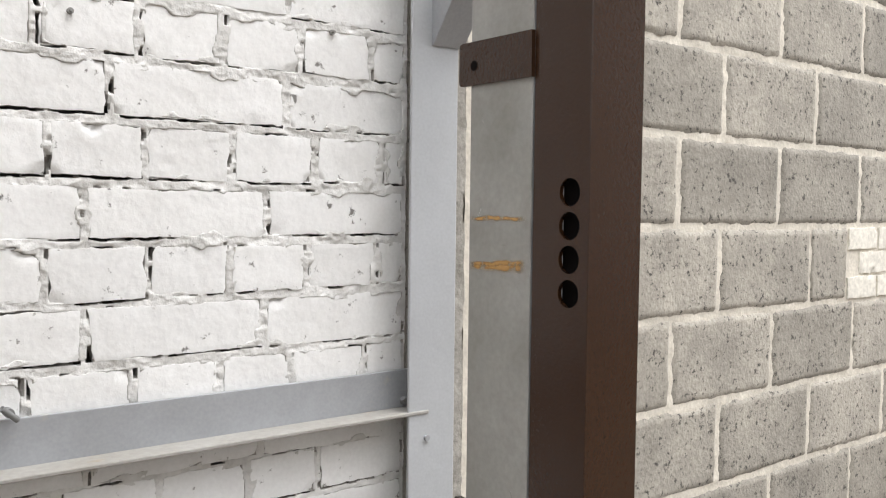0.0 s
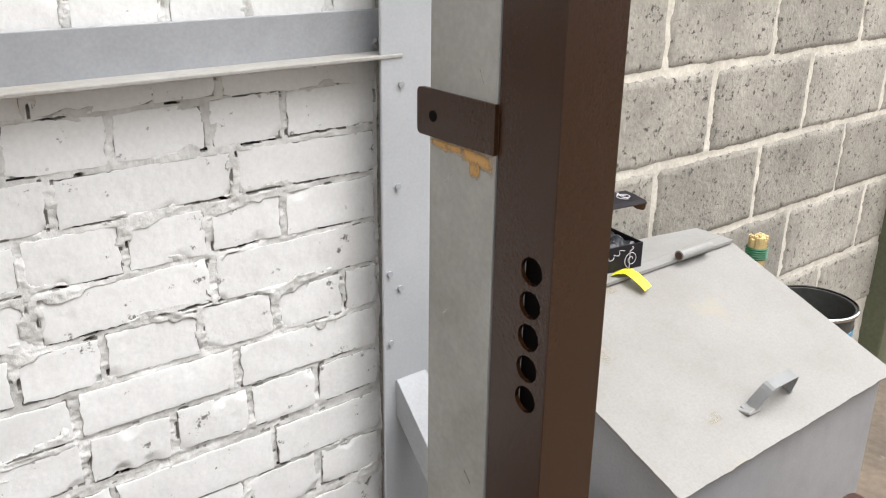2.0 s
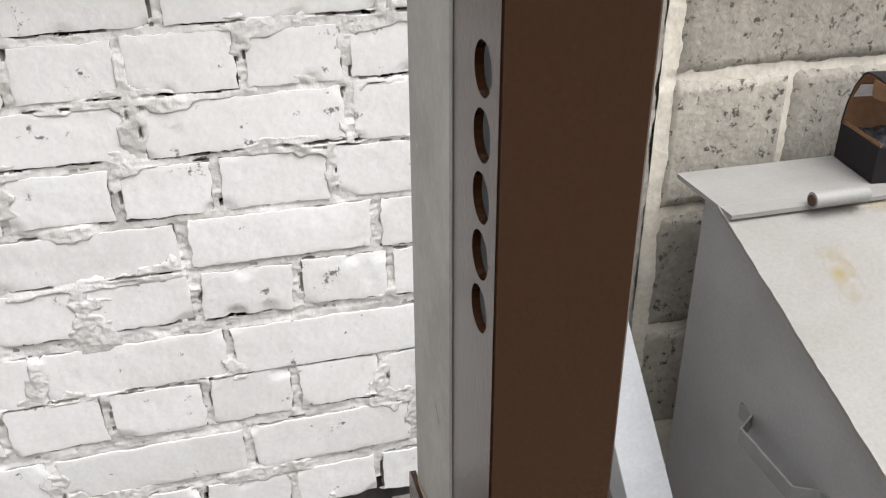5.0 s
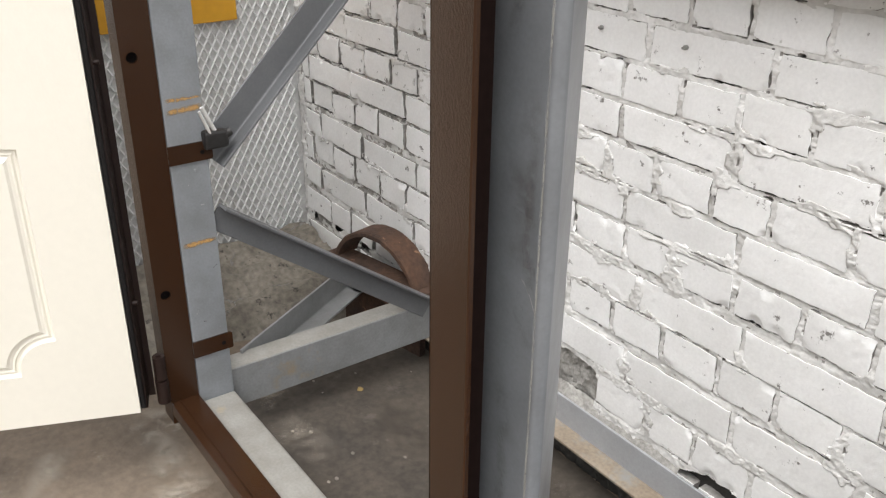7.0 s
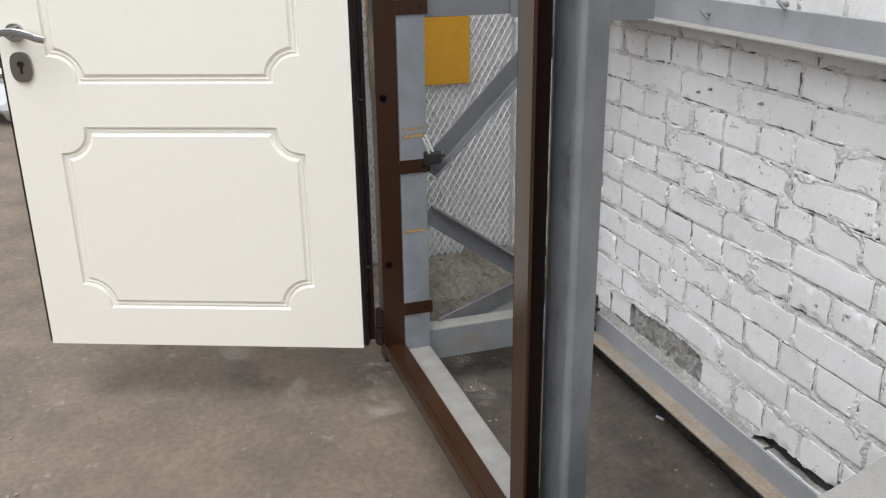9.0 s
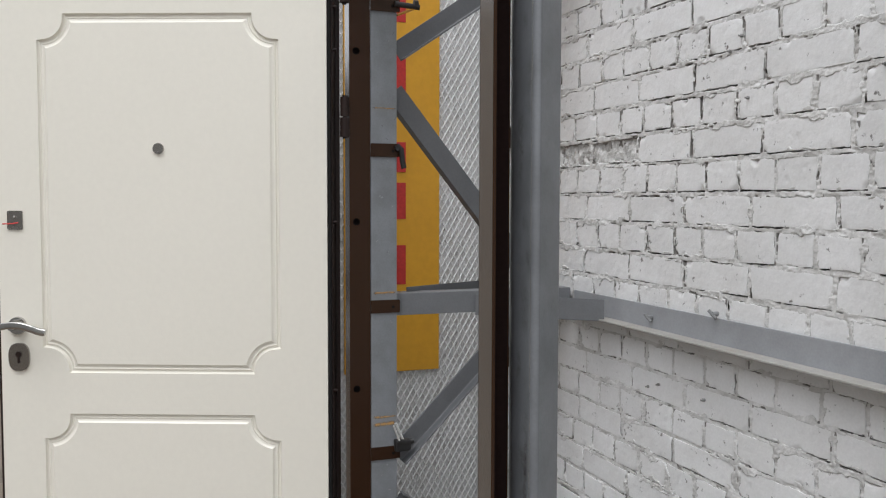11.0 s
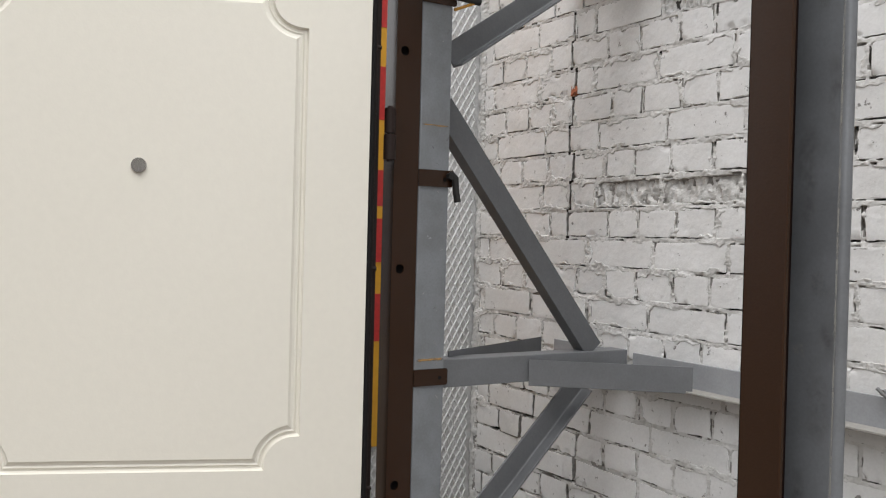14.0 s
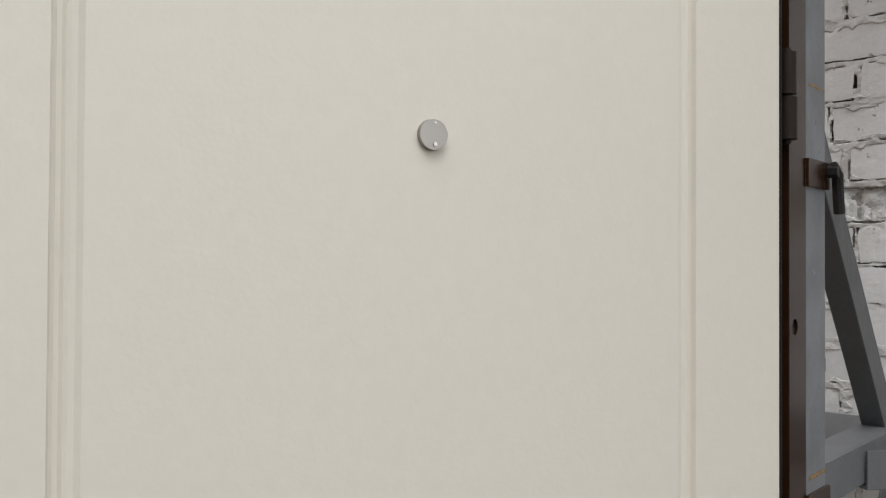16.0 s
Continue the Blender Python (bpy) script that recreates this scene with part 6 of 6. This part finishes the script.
bmesh.ops.recalc_face_normals(bm, faces=bm.faces)
part("arch", roughen(bm, 0.002, 40), RUST, ring, "thick curved rusty band", smooth=True)
bm = prism(rounded([(-0.19, 0.170), (0.19, 0.172), (0.19, 0.228), (-0.19, 0.226)], [0.004] * 4, 3), Vector((foot.x, foot.y, 0)) - across * 0.028, along, (0, 0, 1), across * 0.085)
part("bar", bm, RUST, ring, "flaking rusty flat bar")
part("foot_plate", prism([(-0.16, 0.0), (0.15, 0.0), (0.15, 0.170), (-0.16, 0.170)], Vector((foot.x, foot.y, 0)) + across * 0.03, along, (0, 0, 1), across * 0.02), RUST, ring, "dark rusty web")

# box standing in for an unidentified red-brown object in front of the chest
brown_box = thing("unidentified_brown_box", "red-brown box with a rounded top edge, standing in for an unidentified object", "cabinet", at=(1.2, 0.4, 0))
part("box_body", box(0.95, 1.32, 0.25, 0.572, 0.0, 0.50, 0.02, 4), BROWN_ENAMEL, brown_box, smooth=True)

# loose bits on the ground
r = random.Random(21)
stones = bmesh.new()
for i in range(130):
    x, y = (r.uniform(-1.2, 0.8), r.uniform(0.6, 1.15)) if i < 70 else (r.uniform(-1.9, 0.4), r.uniform(-0.9, 0.4))
    if x < -0.95 and y > -0.5:
        z = 0.07
        continue
    s = r.uniform(0.0015, 0.005)
    b = bmesh.new()
    bmesh.ops.create_icosphere(b, subdivisions=1, radius=s)
    bmesh.ops.transform(b, matrix=Matrix.Translation((x, y, s * 0.5 + (0.009 if i < 70 and y > 0.66 and x > -0.9 else 0.0))) @ Matrix.Diagonal((1.3, 1, 0.6, 1)), verts=b.verts)
    tmp = bpy.data.meshes.new("tmp")
    b.to_mesh(tmp)
    b.free()
    stones.from_mesh(tmp)
    bpy.data.meshes.remove(tmp)
solid("gravel_bits", stones, STONE, "scattered pale grit and small stones on the concrete", "gravel", "stuff")
DUST = stain_material("pale_cement_dust", (0.34, 0.30, 0.25), 0.55, 1.0, 16.0)
EARTH = stain_material("dark_damp_earth", (0.065, 0.053, 0.041), 0.4, 1.0, 12.0)
for n_d, (x, y, wx, wy, turn, mat) in enumerate(((-0.62, 0.46, 0.10, 0.035, 12, DUST), (-0.50, 0.45, 0.07, 0.05, -20, DUST), (-0.41, 0.44, 0.05, 0.09, 15, DUST), (-0.70, 0.50, 0.05, 0.03, 40, DUST),
                                                 (-0.95, 0.05, 0.10, 0.06, 25, DUST), (-0.62, 0.22, 0.12, 0.05, -30, DUST), (-0.40, 0.74, 0.10, 0.05, 10, DUST), (-0.60, 0.76, 0.07, 0.04, -15, DUST),
                                                 (-0.30, 0.95, 0.14, 0.09, 5, EARTH), (0.15, 1.05, 0.16, 0.08, -8, EARTH), (-0.75, 0.10, 0.16, 0.06, 30, EARTH), (-1.15, -0.15, 0.15, 0.08, -10, EARTH))):
    bm = bmesh.new()
    uv = bm.loops.layers.uv.new("UVMap")
    a = radians(turn)
    f = bm.faces.new([bm.verts.new((x + p * wx * math.cos(a) - q * wy * math.sin(a), y + p * wx * math.sin(a) + q * wy * math.cos(a), 0.0185 + 0.0004 * n_d if y > 0.6 else 0.006 + 0.0004 * n_d)) for p, q in ((-1, -1), (1, -1), (1, 1), (-1, 1))])
    for loop, q in zip(f.loops, ((0, 0), (1, 0), (1, 1), (0, 1))):
        loop[uv].uv = q
    part("ground_stain", bm, mat, ground, "pale cement dust" if mat is DUST else "dark damp patch")
for x, y, z, turn in ((-0.085, 1.188, 0.013, 20),):
    solid("cigarette_butt", moved(join(rod((-0.012, 0, 0.0036), (0.006, 0, 0.0036), 0.0036, seg=10), rod((0.006, 0, 0.0036), (0.014, 0, 0.0036), 0.0036, seg=10)), pose(x, y, z, 0, 0, turn)), PIPE_WHITE, "white cigarette butt lying on dirty concrete", "litter", smooth=True)
solid("pebble", moved(roughen(rod((0, 0, 0), (0, 0, 0.008), 0.008, 0.005, 9), 0.003, 90), pose(-0.505, 0.955, 0.012)), AMBER_STONE, "small ochre stone on dirty concrete", "stone", smooth=True)
moss = bmesh.new()
for i in range(80):
    x = r.gauss(-0.28, 0.06) if i % 2 else r.uniform(-0.5, 0.75)
    p = Vector((x, r.uniform(1.10, 1.135), 0.0))
    q = p + Vector((r.uniform(-0.012, 0.012), r.uniform(-0.012, 0.006), r.uniform(0.004, 0.018)))
    w = Vector((0.0018, 0.0012, 0))
    moss.faces.new([moss.verts.new(v) for v in (p - w, p + w, q)])
solid("moss_tufts", moss, MOSS, "thin green moss along the foot of the wall", "moss", "stuff")

# far side of the yard, beyond the open door
far = thing("garage_row", "low grey garages with dark roofs across the yard", "building", "structure", at=(-16, -4, 0))
part("wall", box(-20, -14, -12, -0.8, 0, 2.76), FAR_WALL, far)
part("roof", box(-20.2, -13.7, -12.2, -0.6, 2.76, 3.62, 0.03), BLACK_TRIM, far)
part("fascia", box(-13.69, -13.62, -12.2, -0.6, 3.60, 3.86, 0.01), PIPE_WHITE, far, "pale roof edge")
part("gutter", sweep([(-13.6, -12.0 + 0.57 * k, 3.02 + 0.16 * math.cos(k * 1.1)) for k in range(21)], circle(0.05)), FAR_WALL, far, "sagging grey cover edge", smooth=True)
for i in range(3):
    part("gate", box(-13.99, -13.95, -5.8 - 3 * i, -3.4 - 3 * i, 0, 2.3), DARK_SIDING, far)


def sack(name, label, centre, size, mat, seed):
    bm = bmesh.new()
    bmesh.ops.create_icosphere(bm, subdivisions=4, radius=1.0)
    for v in bm.verts:
        f = 1 + 0.30 * noise.noise(v.co * 1.8 + Vector((seed, 0, 0))) + 0.16 * noise.noise(v.co * 5 + Vector((0, seed, 0)))
        v.co = Vector((centre[0] + v.co.x * size[0] * f, centre[1] + v.co.y * size[1] * f, max(0.0, centre[2] + v.co.z * size[2] * f)))
    return solid(name, bm, mat, label, "sack", smooth=True)


sack("black_sack", "slumped black plastic sack on the yard ground", (-6.2, -1.05, 0.42), (0.45, 0.40, 0.46), BLACK_TRIM, 1)
sack("white_sack", "pale woven sack lying on the yard ground", (-5.55, -1.0, 0.24), (0.32, 0.36, 0.27), PIPE_WHITE, 4)
solid("garden_hose", sweep([(-5.95 + 0.05 * math.sin(k * 0.9), -1.45 + 0.05 * k, max(0.02, 0.60 + 0.05 * math.sin(k * 0.5) - 0.004 * (k - 9) ** 2)) for k in range(21)], circle(0.016)), TAPE, "yellow garden hose draped over a sack", "hose", smooth=True)
# out of view: added to cut low sky light on the brick wall
yard = thing("sky_blocking_wall", "unseen grey wall added to block low sky", "wall", "structure", at=(3, -9, 0))
part("wall_face", box(-6, 12, -6.3, -6.0, 0, 6.4), FAR_WALL, yard)

# pieces of the walls
place_bricks()
place_blocks()
place_patch_bricks()
